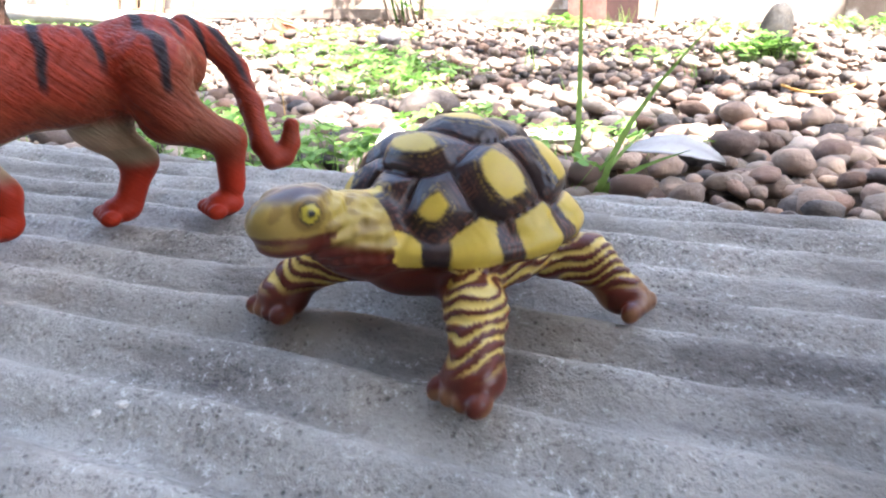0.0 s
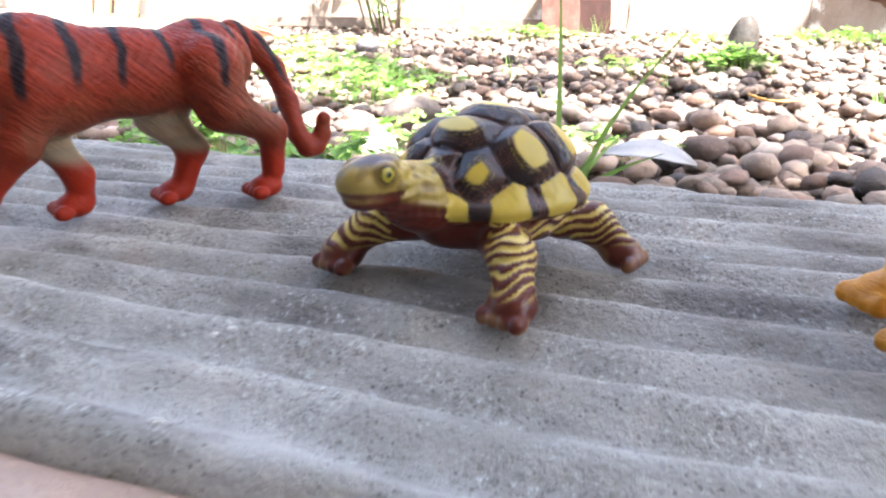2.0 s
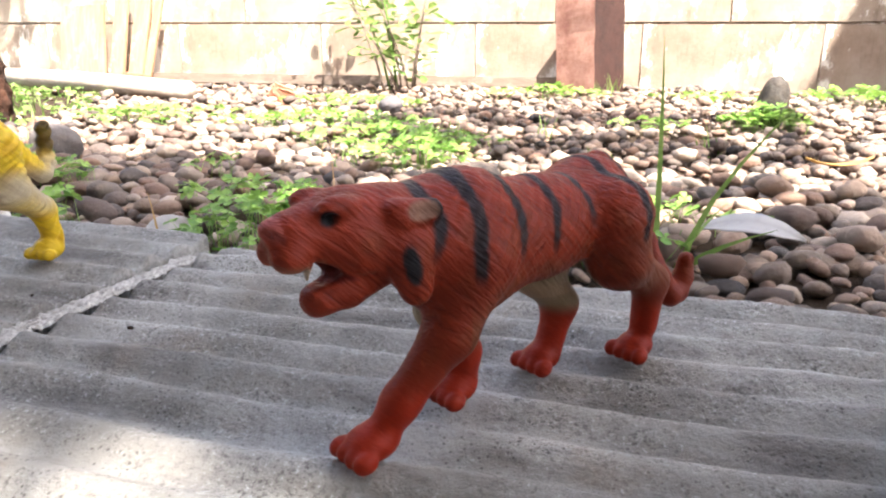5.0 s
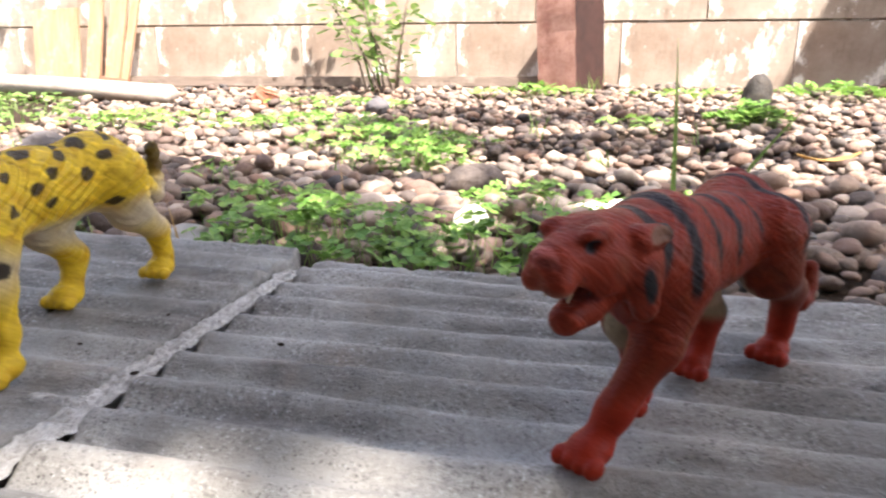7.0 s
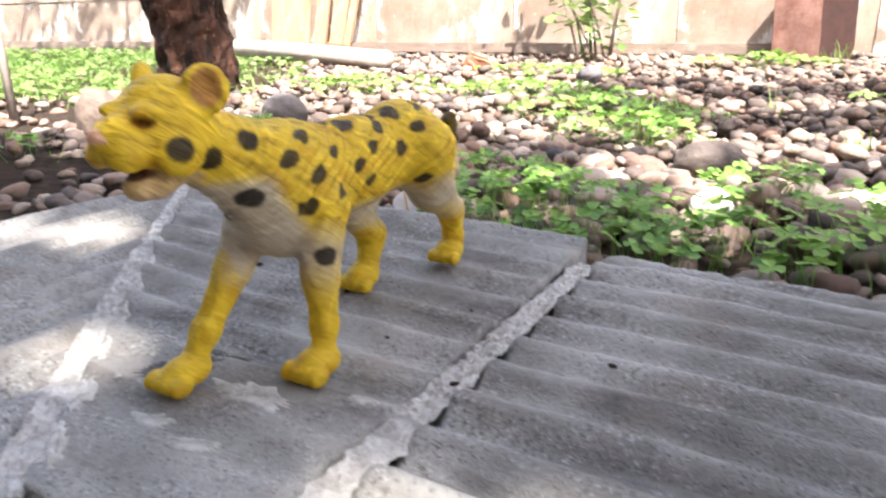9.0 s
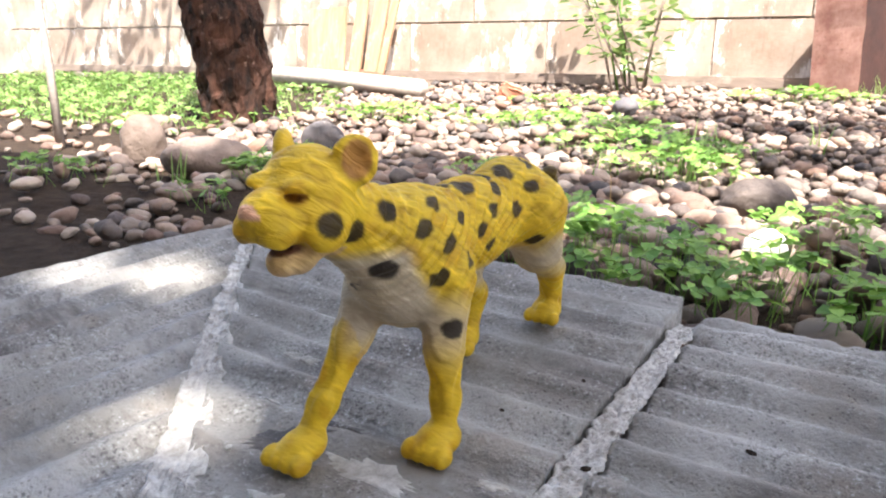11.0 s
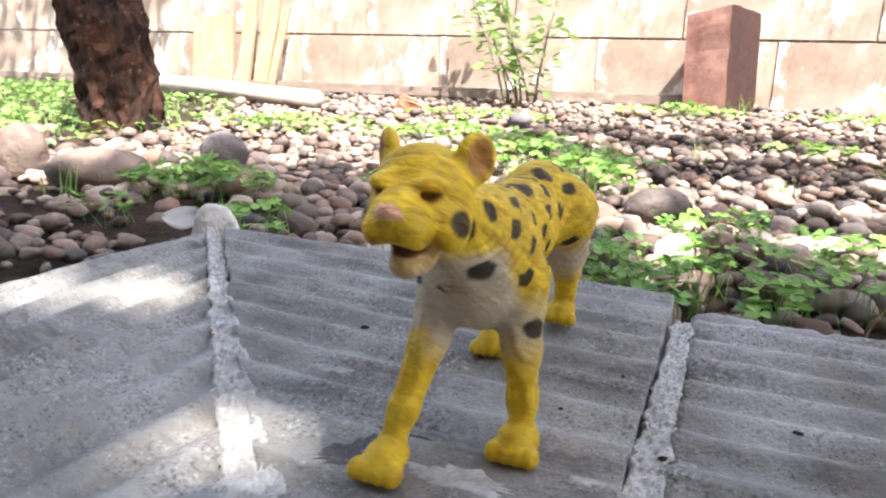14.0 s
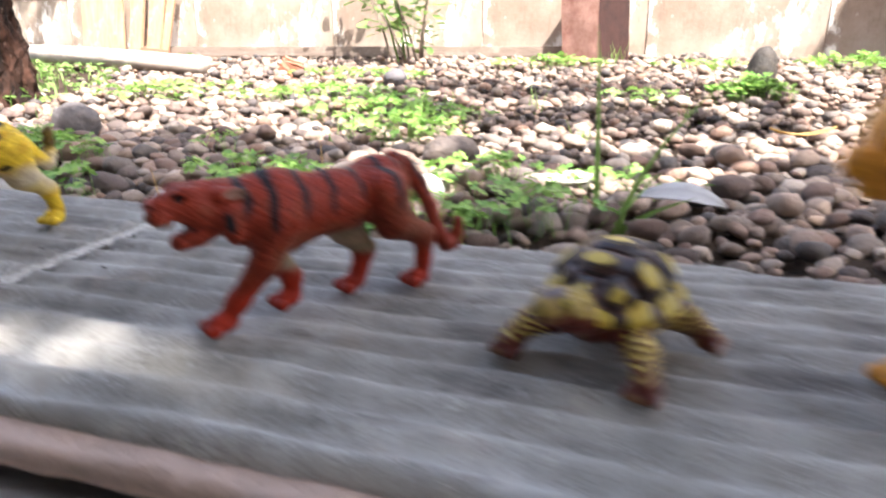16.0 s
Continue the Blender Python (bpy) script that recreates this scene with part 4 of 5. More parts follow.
# ---------------------------------------------------------------- solids with soft blends, for the moulded toys
class Solid:
    """A distance field on a grid (millimetres), to which rounded shapes are blended."""

    def __init__(self, lo, hi, step):
        self.step = step
        self.lo = np.array(lo, float)
        n = [int((b - a) / step) + 1 for a, b in zip(lo, hi)]
        ax = [self.lo[i] + step * np.arange(n[i]) for i in range(3)]
        self.X, self.Y, self.Z = (g.astype(np.float32) for g in np.meshgrid(*ax, indexing="ij"))
        self.d = np.full(self.X.shape, 99.0, np.float32)

    def join(self, e, k):
        if k <= 0:
            self.d = np.minimum(self.d, e)
            return
        h = np.clip(0.5 + 0.5 * (self.d - e) / k, 0, 1)
        self.d = self.d * (1 - h) + e * h - k * h * (1 - h)

    def ball(self, c, r, k=3.0, turn=0.0):
        x, y, z = self.X - c[0], self.Y - c[1], self.Z - c[2]
        if turn:
            a, b = math.cos(radians(turn)), math.sin(radians(turn))
            x, y = a * x + b * y, a * y - b * x
        p = np.sqrt((x / r[0]) ** 2 + (y / r[1]) ** 2 + (z / r[2]) ** 2) + 1e-6
        q = np.sqrt((x / r[0] ** 2) ** 2 + (y / r[1] ** 2) ** 2 + (z / r[2] ** 2) ** 2) + 1e-6
        self.join(p * (p - 1) / q, k)
        return self

    def limb(self, points, k=3.0):
        for (ax, ay, az, ar), (bx, by, bz, br) in zip(points, points[1:]):
            d = np.array((bx - ax, by - ay, bz - az))
            t = np.clip(((self.X - ax) * d[0] + (self.Y - ay) * d[1] + (self.Z - az) * d[2]) / (d @ d), 0, 1)
            e = np.sqrt((self.X - ax - t * d[0]) ** 2 + (self.Y - ay - t * d[1]) ** 2 + (self.Z - az - t * d[2]) ** 2) - (ar + t * (br - ar))
            self.join(e, k)
        return self

    def carve(self, c, r, k=1.0):
        keep, self.d = self.d, np.full(self.X.shape, 99.0, np.float32)
        self.ball(c, r, 0)
        cut = -self.d
        h = np.clip(0.5 - 0.5 * (keep - cut) / k, 0, 1)
        self.d = keep * (1 - h) + cut * h + k * h * (1 - h)
        return self

    def skin(self):
        """The surface as verts (millimetres) and quads, by the method of surface nets."""
        d = self.d
        inside = d < 0
        n = np.array(d.shape)
        total = np.zeros((*(n - 1), 3), np.float32)
        count = np.zeros(n - 1, np.float32)
        for axis in range(3):
            o1, o2 = [a for a in range(3) if a != axis]
            a = [slice(None)] * 3
            b = [slice(None)] * 3
            a[axis], b[axis] = slice(0, -1), slice(1, None)
            d0, d1 = d[tuple(a)], d[tuple(b)]
            cross = (d0 < 0) != (d1 < 0)
            t = np.where(cross, d0 / np.where(cross, d0 - d1, 1), 0)
            for i in (0, 1):
                for j in (0, 1):
                    s = [slice(None)] * 3
                    s[o1] = slice(i, n[o1] - 1 + i)
                    s[o2] = slice(j, n[o2] - 1 + j)
                    c = cross[tuple(s)]
                    count += c
                    total[..., axis] += np.where(c, t[tuple(s)], 0)
                    total[..., o1] += i * c
                    total[..., o2] += j * c
        live = count > 0
        index = np.full(n - 1, -1, np.int64)
        index[live] = np.arange(live.sum())
        base = np.argwhere(live)
        verts = (base + total[live] / count[live][:, None]) * self.step + self.lo
        quads = []
        for axis in range(3):
            o1, o2 = [(1, 2), (2, 0), (0, 1)][axis]
            a = [slice(1, -1)] * 3
            b = [slice(1, -1)] * 3
            a[axis], b[axis] = slice(0, -1), slice(1, None)
            s0, s1 = inside[tuple(a)], inside[tuple(b)]
            for flip in (False, True):
                e = np.argwhere((s0 & ~s1) if not flip else (~s0 & s1))
                if not len(e):
                    continue
                off = np.ones(3, int)
                off[axis] = 0
                e = e + off
                ring = []
                for i, j in ((-1, -1), (0, -1), (0, 0), (-1, 0)):
                    q = e.copy()
                    q[:, o1] += i
                    q[:, o2] += j
                    ring.append(index[q[:, 0], q[:, 1], q[:, 2]])
                quads.append(np.stack(ring[::-1] if flip else ring, 1))
        return verts, np.concatenate(quads)


def ripple(v, f, seed):
    """A cheap smooth noise of points, about -1 to 1."""
    x, y, z = v[:, 0] * f, v[:, 1] * f, v[:, 2] * f
    return (np.sin(x * 1.3 + 1.7 * np.sin(y * 0.9 + seed) + seed) + np.sin(y * 1.7 + 1.3 * np.sin(z * 1.1 + seed)) + np.sin(z * 1.5 + 1.1 * np.sin(x * 0.8 - seed))) / 3


def soft(a, lo, hi):
    t = np.clip((a - lo) / (hi - lo), 0, 1)
    return t * t * (3 - 2 * t)


def over(col, mask, colour):
    col += mask[:, None] * (np.array(colour) - col)


def toy(name, verts, quads, col, mat, m, label, fur=None):
    me = mesh_of(name, verts * 0.001, quads, mat, True)
    at = me.color_attributes.new("paint", "FLOAT_COLOR", "POINT")
    at.data.foreach_set("color", np.concatenate([col, (np.ones(len(col)) if fur is None else fur)[:, None]], 1).astype(np.float32).ravel())
    return thing(name, me, label, "toy animal", "toy animals on the ledge", "", m)


def toes(s, x, y, z, r=2.6, turn=0.0, spread=3.2, n=4, k=0.7):
    a, b = math.cos(radians(turn)), math.sin(radians(turn))
    for i in range(n):
        o = (i - (n - 1) / 2) * spread
        s.ball((x + 0 * a - o * b, y + o * a, z), (r * 1.25, r * 0.85, r), k)


def build_tiger():
    s = Solid((-78, -25, -2), (86, 24, 74), 0.75)
    s.ball((24, 0, 45.5), (20, 13.5, 18), 4).ball((0, 0, 46.5), (27, 12.5, 14.5), 6).ball((-27.5, -4.5, 49), (18, 12.5, 14.5), 6)
    s.ball((26, 0, 55), (11, 9, 8), 6)
    s.limb([(30, 0, 49.5, 13), (48, 0.6, 53, 10.6)], 6)
    s.ball((56, 1, 54), (11.5, 9.4, 10), 3)
    s.limb([(61, 1.3, 56, 7.4), (71, 2, 55.6, 5.4)], 3)
    s.ball((72.6, 4.6, 52.6), (4.2, 3.6, 3.6), 1.5).ball((72.6, -0.6, 52.6), (4.2, 3.6, 3.6), 1.5).ball((75, 2, 57.4), (2.6, 3.2, 2.2), 1.2)
    s.limb([(51, 1, 47.5, 6.6), (58.5, 1.2, 43.2, 4.8), (65.5, 1.5, 41.6, 3.8)], 1.2)
    s.carve((69, 1.6, 47.6), (9, 5.6, 3.2), 0.8)
    for a in (1, -1):
        s.ball((47.5, 0.6 + 9.2 * a, 48), (5.2, 3.4, 8), 2.2).ball((46, 0.6 + 8.8 * a, 41.8), (3.8, 3, 3.8), 1.6)
        s.limb([(51, 0.8 + 8.4 * a, 58.5, 3.4), (43.2, 0.8 + 9.8 * a, 58.8, 2.5)], 1.2)
        s.carve((46.8, 0.8 + 12.6 * a, 59.4), (4.2, 1.9, 2.3), 0.7)
        s.ball((63.5, 1.4 + 5.4 * a, 61.2), (4.6, 2.6, 2.4), 1.5)
        s.carve((65.6, 1.4 + 6.6 * a, 59.4), (1.7, 1.6, 1.2), 0.5)
        s.carve((76.6, 2 + 1.7 * a, 57.2), (1.1, 0.8, 0.8), 0.4)
        s.limb([(69.5, 2 + 3.0 * a, 51, 1.2), (69.8, 2 + 3.0 * a, 47.4, 0.5)], 0.4)
    s.limb([(27, 7.5, 44, 9), (34.5, 7, 28, 6.0), (46, 3.5, 13, 4.2), (50, 2, 6.5, 4.0)], 3.5).ball((53, 1.5, 4.3), (6.6, 5.6, 4.3), 2)
    toes(s, 58, 1.5, 2.9)
    s.limb([(24, -8, 42, 9), (25, -7.6, 28, 6.0), (17, -7, 14, 4.2), (17, -7, 7, 4.0)], 4).ball((19.5, -7, 4.2), (6, 5.2, 4.2), 2)
    toes(s, 24, -7, 2.9)
    s.limb([(-20, -8, 45, 10.5), (-11, -7, 32, 7.6), (-21.5, -6, 19, 4.8), (-17, -5.5, 8, 4.3)], 4).ball((-13.5, -5.5, 4.2), (6.2, 5.2, 4.2), 2)
    toes(s, -9, -5.5, 2.9)
    s.limb([(-25, 7.5, 47, 12), (-28, 9, 35, 8.4), (-45.5, 9, 25, 4.9), (-45.5, 8, 10, 4.2)], 4).ball((-42.5, 7.5, 4.2), (6.2, 5.2, 4.2), 2)
    toes(s, -38, 7.5, 2.9)
    s.limb([(-42, -11, 58, 5.0), (-51, -13, 54, 4.5), (-57.5, -10, 45, 4.1), (-59, -3, 33, 3.8), (-58.5, 4.5, 21.5, 3.6), (-60.5, 7.5, 16.6, 3.5), (-64.6, 7.5, 16.8, 3.3), (-67.4, 7.5, 21, 3.1), (-68.3, 7.5, 27, 2.7)], 2)
    # fur combed into the flanks and creases behind the shoulder
    lock = np.sin(2.1 * (0.75 * s.Z + 0.66 * s.X) + 1.5 * np.sin(0.19 * s.X - 0.12 * s.Z) + 1.0 * np.sin(0.41 * s.Z))
    s.d += (0.20 * lock * np.clip((s.Z - 36) / 10, 0, 1) * np.clip((44 - s.X) / 10, 0, 1) * np.clip((s.X + 44) / 8, 0, 1)).astype(np.float32)
    v, q = s.skin()
    x, y, z = v.T
    w = ripple(v, 0.22, 2.0)
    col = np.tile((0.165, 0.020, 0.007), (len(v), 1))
    # lit top against a darker underside, painted in by height
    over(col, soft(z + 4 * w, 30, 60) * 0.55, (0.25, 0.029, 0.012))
    over(col, 0.55 * soft(ripple(v, 0.35, 5.0), 0.2, 0.7), (0.15, 0.028, 0.010))
    # browner on the left haunch and low on the flanks
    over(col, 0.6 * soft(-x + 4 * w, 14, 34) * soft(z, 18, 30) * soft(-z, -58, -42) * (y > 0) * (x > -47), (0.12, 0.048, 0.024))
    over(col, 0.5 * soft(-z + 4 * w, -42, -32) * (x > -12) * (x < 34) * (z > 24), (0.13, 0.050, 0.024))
    over(col, 0.85 * (y < 5) * (y > -10.5) * soft(z + 2 * w, 15, 22) * soft(-z, -36, -30) * (x < 34) * (x > -47), (0.24, 0.19, 0.115))
    over(col, 0.9 * soft(-z, -22, -12) * (z < 24) * (x > -50), (0.27, 0.019, 0.006))
    over(col, 0.7 * soft(-z, -31, -28) * (np.abs(x) < 26) * (np.abs(y) < 8) * (z > 24), (0.30, 0.20, 0.12))
    dark = (0.010, 0.008, 0.009)
    for x0, bot, lean, wide in ((42, 45, 0.05, 2.3), (31.5, 38, 0.05, 2.5), (17, 40, 0.05, 1.9), (3, 42, 0.04, 1.8), (-11, 44, 0.02, 1.7), (-25, 40, -0.10, 2.0), (-35, 52, -0.3, 1.5), (-45, 44, -0.2, 1.9), (-51, 37, -0.4, 1.6)):
        line = np.abs(x - x0 - lean * (60 - z) - 1.3 * w) - 0.72 * wide * (0.7 + 0.5 * soft(z, bot, bot + 18))
        over(col, 0.97 * soft(-line, -0.7, 0.5) * soft(z + 3 * w, bot, bot + 6), dark)
    over(col, soft(-((x - 49.5 - 0.2 * (z - 48)) ** 2 / 4 + (z - 48) ** 2 / 20 + (np.abs(y - 0.6) - 11.5) ** 2 / 14), -1.3, -0.7) * (np.abs(y) > 8), dark)
    for a in (1, -1):
        over(col, soft(-((x - 66) ** 2 + (y - 1.4 - 6.4 * a) ** 2 + (z - 59.6) ** 2), -4.8, -2.4), dark)
        over(col, 0.9 * soft(-((x - 46.6) ** 2 / 22 + (y - 0.8 - 11.2 * a) ** 2 / 6 + (z - 59.2) ** 2 / 7), -1.0, -0.5), (0.19, 0.10, 0.065))
    over(col, 0.6 * (x > 66) * soft(-z, -52, -49) * (z > 46), (0.26, 0.13, 0.075))
    over(col, 0.8 * (x > 74.5) * soft(z, 55, 57), (0.30, 0.07, 0.055))
    over(col, 0.9 * (x > 52) * soft(-np.abs(z - 47.6), -2.8, -2.0) * (np.abs(y - 1.5) < 4.8) * (x < 70), (0.11, 0.014, 0.010))
    over(col, 0.9 * (x > 68.6) * (x < 71) * (z < 49.6) * (z > 46), (0.36, 0.27, 0.18))
    mat = toy_mat("tiger_paint", 0.5, 0.9, (0.12, 0.45, 1.0), (0, 42, 0), 650, 0.0018, 0.14, 0.10)
    a = math.degrees(math.atan2(-0.8375, -0.5465))
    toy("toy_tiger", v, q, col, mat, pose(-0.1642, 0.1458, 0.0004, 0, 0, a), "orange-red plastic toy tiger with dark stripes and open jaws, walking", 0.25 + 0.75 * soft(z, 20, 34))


def build_leopard():
    s = Solid((-82, -30, -2), (88, 30, 96), 0.8)
    s.ball((23, 0, 51), (20, 14, 19.5), 4).ball((-6, 0, 53.5), (30, 12.5, 15), 6).ball((-36, 0, 55.5), (19, 13, 15.5), 6)
    s.limb([(32, -1, 57, 13), (53, -3, 68, 9.4)], 6)
    s.ball((60, -3.4, 73.4), (11, 11.2, 11.4), 3)
    s.limb([(64, -3.4, 71, 8), (72, -3.2, 70.5, 6.6)], 2.5)
    for a in (1, -1):
        s.ball((73.8, -3.2 + 3.3 * a, 68.3), (4.4, 3.9, 3.8), 1.2)
        s.ball((64, -3.4 + 8.5 * a, 67.5), (6, 3.4, 5), 2.5)
        s.ball((56.5, -3.2 + 10.2 * a, 81.5), (2.6, 5.4, 5.8), 1.5, 58 * a)
        s.carve((58.6, -3.2 + 13.4 * a, 82), (3.6, 3.6, 4.5), 0.8)
        s.ball((68.6, -3.3 + 5.4 * a, 77.2), (3.4, 3.2, 2.0), 1.5)
        s.carve((70.8, -3.3 + 5.6 * a, 75.1), (1.7, 2.6, 1.1), 0.5)
        s.carve((79.4, -3.2 + 1.5 * a, 72.6), (1.0, 0.8, 0.8), 0.3)
    s.ball((77.2, -3.2, 72.6), (2.4, 3.0, 2.2), 1)
    s.limb([(59, -3.4, 65, 6), (65, -3.3, 61.6, 4.8), (69.4, -3.2, 60.6, 3.5)], 1.2)
    s.carve((75, -3.2, 64.2), (7.5, 5.0, 1.8), 0.6)
    s.limb([(22, 9.5, 46, 8.5), (27, 12.5, 28, 4.8), (28.5, 14, 14, 3.6), (30, 14.5, 8, 3.5)], 3).ball((33, 14.5, 4.4), (7.8, 5.8, 4.5), 1.5)
    toes(s, 39, 14.5, 3.4, 2.9)
    s.limb([(28, -8.5, 46, 8.5), (37, -10.5, 30, 4.7), (47, -13, 14, 3.5), (50.5, -14, 8, 3.5)], 3).ball((54.5, -14.2, 4.4), (7.8, 5.6, 4.5), 1.5)
    toes(s, 60.5, -14.4, 3.4, 2.9)
    s.limb([(-38, 8, 53, 13), (-44, 9, 39, 8), (-61, 8, 27, 4.6), (-66, 7, 13, 4.0)], 4).ball((-63, 6.5, 8.8), (6.8, 5.6, 4.8), 2)
    toes(s, -58, 6.5, 7.4, 2.6)
    s.limb([(-30, -8, 50, 11), (-18, -9, 36, 7.6), (-32, -10, 22, 4.6), (-29, -10, 11, 4.1)], 4).ball((-25, -10, 7.4), (7.2, 5.8, 5), 2)
    toes(s, -20, -10, 5.8, 2.7)
    s.limb([(-51, 1, 58, 5.5), (-61, 4, 46, 4.3), (-68, 4, 41, 3.8), (-74, 1, 45, 3.5), (-75.5, 0, 60, 3.0)], 1.5)
    # locks of fur along the flanks, the cheeks and the legs
    lock = np.sin(1.75 * (0.8 * s.Z + 0.62 * s.X) + 2.2 * np.sin(0.21 * s.X - 0.13 * s.Z) + 1.4 * np.sin(0.29 * s.Z + 0.2 * s.Y))
    s.d += (0.52 * lock * np.clip((s.Z - 36) / 10, 0, 1) * np.clip((56 - s.X) / 10, 0.15, 1)).astype(np.float32)
    strand = np.sin(1.5 * (0.5 * s.Z + s.X + 0.8 * s.Y) + 1.3 * np.sin(0.21 * s.Z))
    s.d += (0.42 * strand * np.clip((s.Z - 8) / 6, 0, 1) * np.clip((42 - s.Z) / 8, 0, 1)).astype(np.float32)
    v, q = s.skin()
    x, y, z = v.T
    w = ripple(v, 0.2, 4.0)
    col = np.tile((0.62, 0.40, 0.024), (len(v), 1))
    over(col, 0.6 * soft(ripple(v, 0.4, 1.0), 0.1, 0.6), (0.50, 0.27, 0.012))
    pale = (0.45, 0.37, 0.26)
    over(col, 0.9 * soft(-z + 3 * w + 0.10 * np.abs(x), -43, -34) * soft(z + 3 * w, 22, 36) * (x < 40), pale)
    over(col, 0.92 * soft(x + 0.75 * (58 - z) + 3 * w - 0.6 * np.abs(y + 2), 30, 37) * soft(-z, -61, -56) * soft(z + 4 * w, 26, 44), pale)
    over(col, 0.55 * soft(-np.abs(y - 1 + 0.8 * w), -12, -8) * soft(z + 4 * w, 24, 36) * soft(-z, -46, -38), pale)
    spot = (0.016, 0.011, 0.008)
    phi = np.arctan2(y, z - 48) * 15
    rnd = random.Random(5)
    # the flank turned to the terrace carries its own loose rows of spots
    flank = ((35, 11, 62.5, 2.5), (26.5, 13, 57, 2.7), (19.3, 14, 51, 2.4), (6.4, -2.7, 67, 3), (2.3, 3.7, 67, 3), (26.7, 9, 67, 2.3), (-14, 0, 68, 3.2), (-25.3, 4, 68, 2.9), (-30, 11, 63, 2.2), (-4, 11.5, 60, 2.4), (-20, 11.8, 57.5, 2.8), (4.4, 12, 56, 2.3), (-0.7, 12.3, 50, 2), (15.6, 11.4, 61.5, 2), (-31, 12.5, 46, 2.6), (31.4, 13.8, 49, 2.6), (-42, 12, 57, 2.3), (-38, 5, 69, 2.4), (-45, 13, 50, 2.2), (-12, 8, 65, 2.4))
    for cx, cy, cz, r in flank:
        e = np.sqrt(((x - cx + 0.35 * (z - cz)) / (1.25 * r)) ** 2 + ((y - cy) / (1.5 * r)) ** 2 + ((z - cz) / (0.95 * r)) ** 2) + 0.22 * ripple(v, 0.8, cx)
        over(col, 0.93 * soft(-e, -1.15, -0.85), spot)
    for sx in range(-54, 46, 11):
        for k, sp in enumerate((-25, -15)):
            cx, cp = sx + 5 * (k % 2) + rnd.uniform(-2, 2), sp + rnd.uniform(-2, 2)
            rx, rp = rnd.uniform(2.5, 3.4), rnd.uniform(2.0, 2.8)
            e = np.sqrt(((x - cx) / rx) ** 2 + ((phi - cp + 0.2 * (x - cx)) / rp) ** 2) + 0.22 * ripple(v, 0.8, cx)
            over(col, 0.93 * soft(-e, -1.12, -0.85) * (z > 33) * (x < 46), spot)
    for c, r in (((66, 8, 69), 3.4), ((56, 6.5, 65.5), 3.0), ((45, 7.5, 68.5), 3.3), ((45, 6, 53.5), 3.4), ((43, -6, 46), 1.7), ((29, 17, 35), 2.6), ((66, -15, 69), 3.4), ((45, -11, 68), 3)):
        e = np.linalg.norm((v - np.array(c)) / (1.1, 1.5, 0.95), axis=1) + 0.6 * w
        over(col, 0.95 * soft(-e, -r * 1.12, -r * 0.85), spot)
    for a in (1, -1):
        over(col, 0.9 * soft(-np.linalg.norm((v - (58.2, -3.2 + 12.6 * a, 82)) / (3.9, 3.9, 5.0), axis=1), -1.05, -0.85), (0.36, 0.16, 0.045))
        over(col, 0.9 * soft(-np.linalg.norm((v - (70.2, -3.3 + 5.8 * a, 75.2)) / (2.4, 3.2, 1.4), axis=1), -1.1, -0.7), (0.24, 0.10, 0.02))
        over(col, 0.95 * soft(-np.linalg.norm((v - (70.2, -3.3 + 5.8 * a, 75.0)) / (1.6, 1.2, 0.8), axis=1), -1.1, -0.7), (0.06, 0.025, 0.012))
    over(col, 0.85 * (x < -66) * soft(z, 47, 52), spot)
    over(col, 0.8 * (x > 78.0) * soft(z, 71, 72), (0.62, 0.32, 0.25))
    over(col, 0.75 * (x > 56) * soft(-z, -65.5, -63) * (z > 54) * (np.abs(y + 3.2) < 6.5), (0.46, 0.30, 0.16))
    over(col, 0.9 * soft(-np.linalg.norm((v - (69, -3.2, 64)) / (7.5, 4.6, 2.0), axis=1), -1.1, -0.85), (0.12, 0.040, 0.028))
    # darker along the very bottom of the front paws
    over(col, 0.9 * soft(-z, -1.6, -0.6) * (x > 0), (0.06, 0.045, 0.03))
    mat = toy_mat("leopard_paint", 0.5, 0.95, (0.12, 0.45, 1.0), (0, 38, 0), 430, 0.0018, 0.16, 0.14)
    toy("toy_leopard", v, q, col, mat, pose(-0.387, 0.136, 0.0004, 0, 0, -88), "yellow plastic toy leopard with dark brown spots, standing", 0.5 + 0.5 * soft(z, 36, 50))


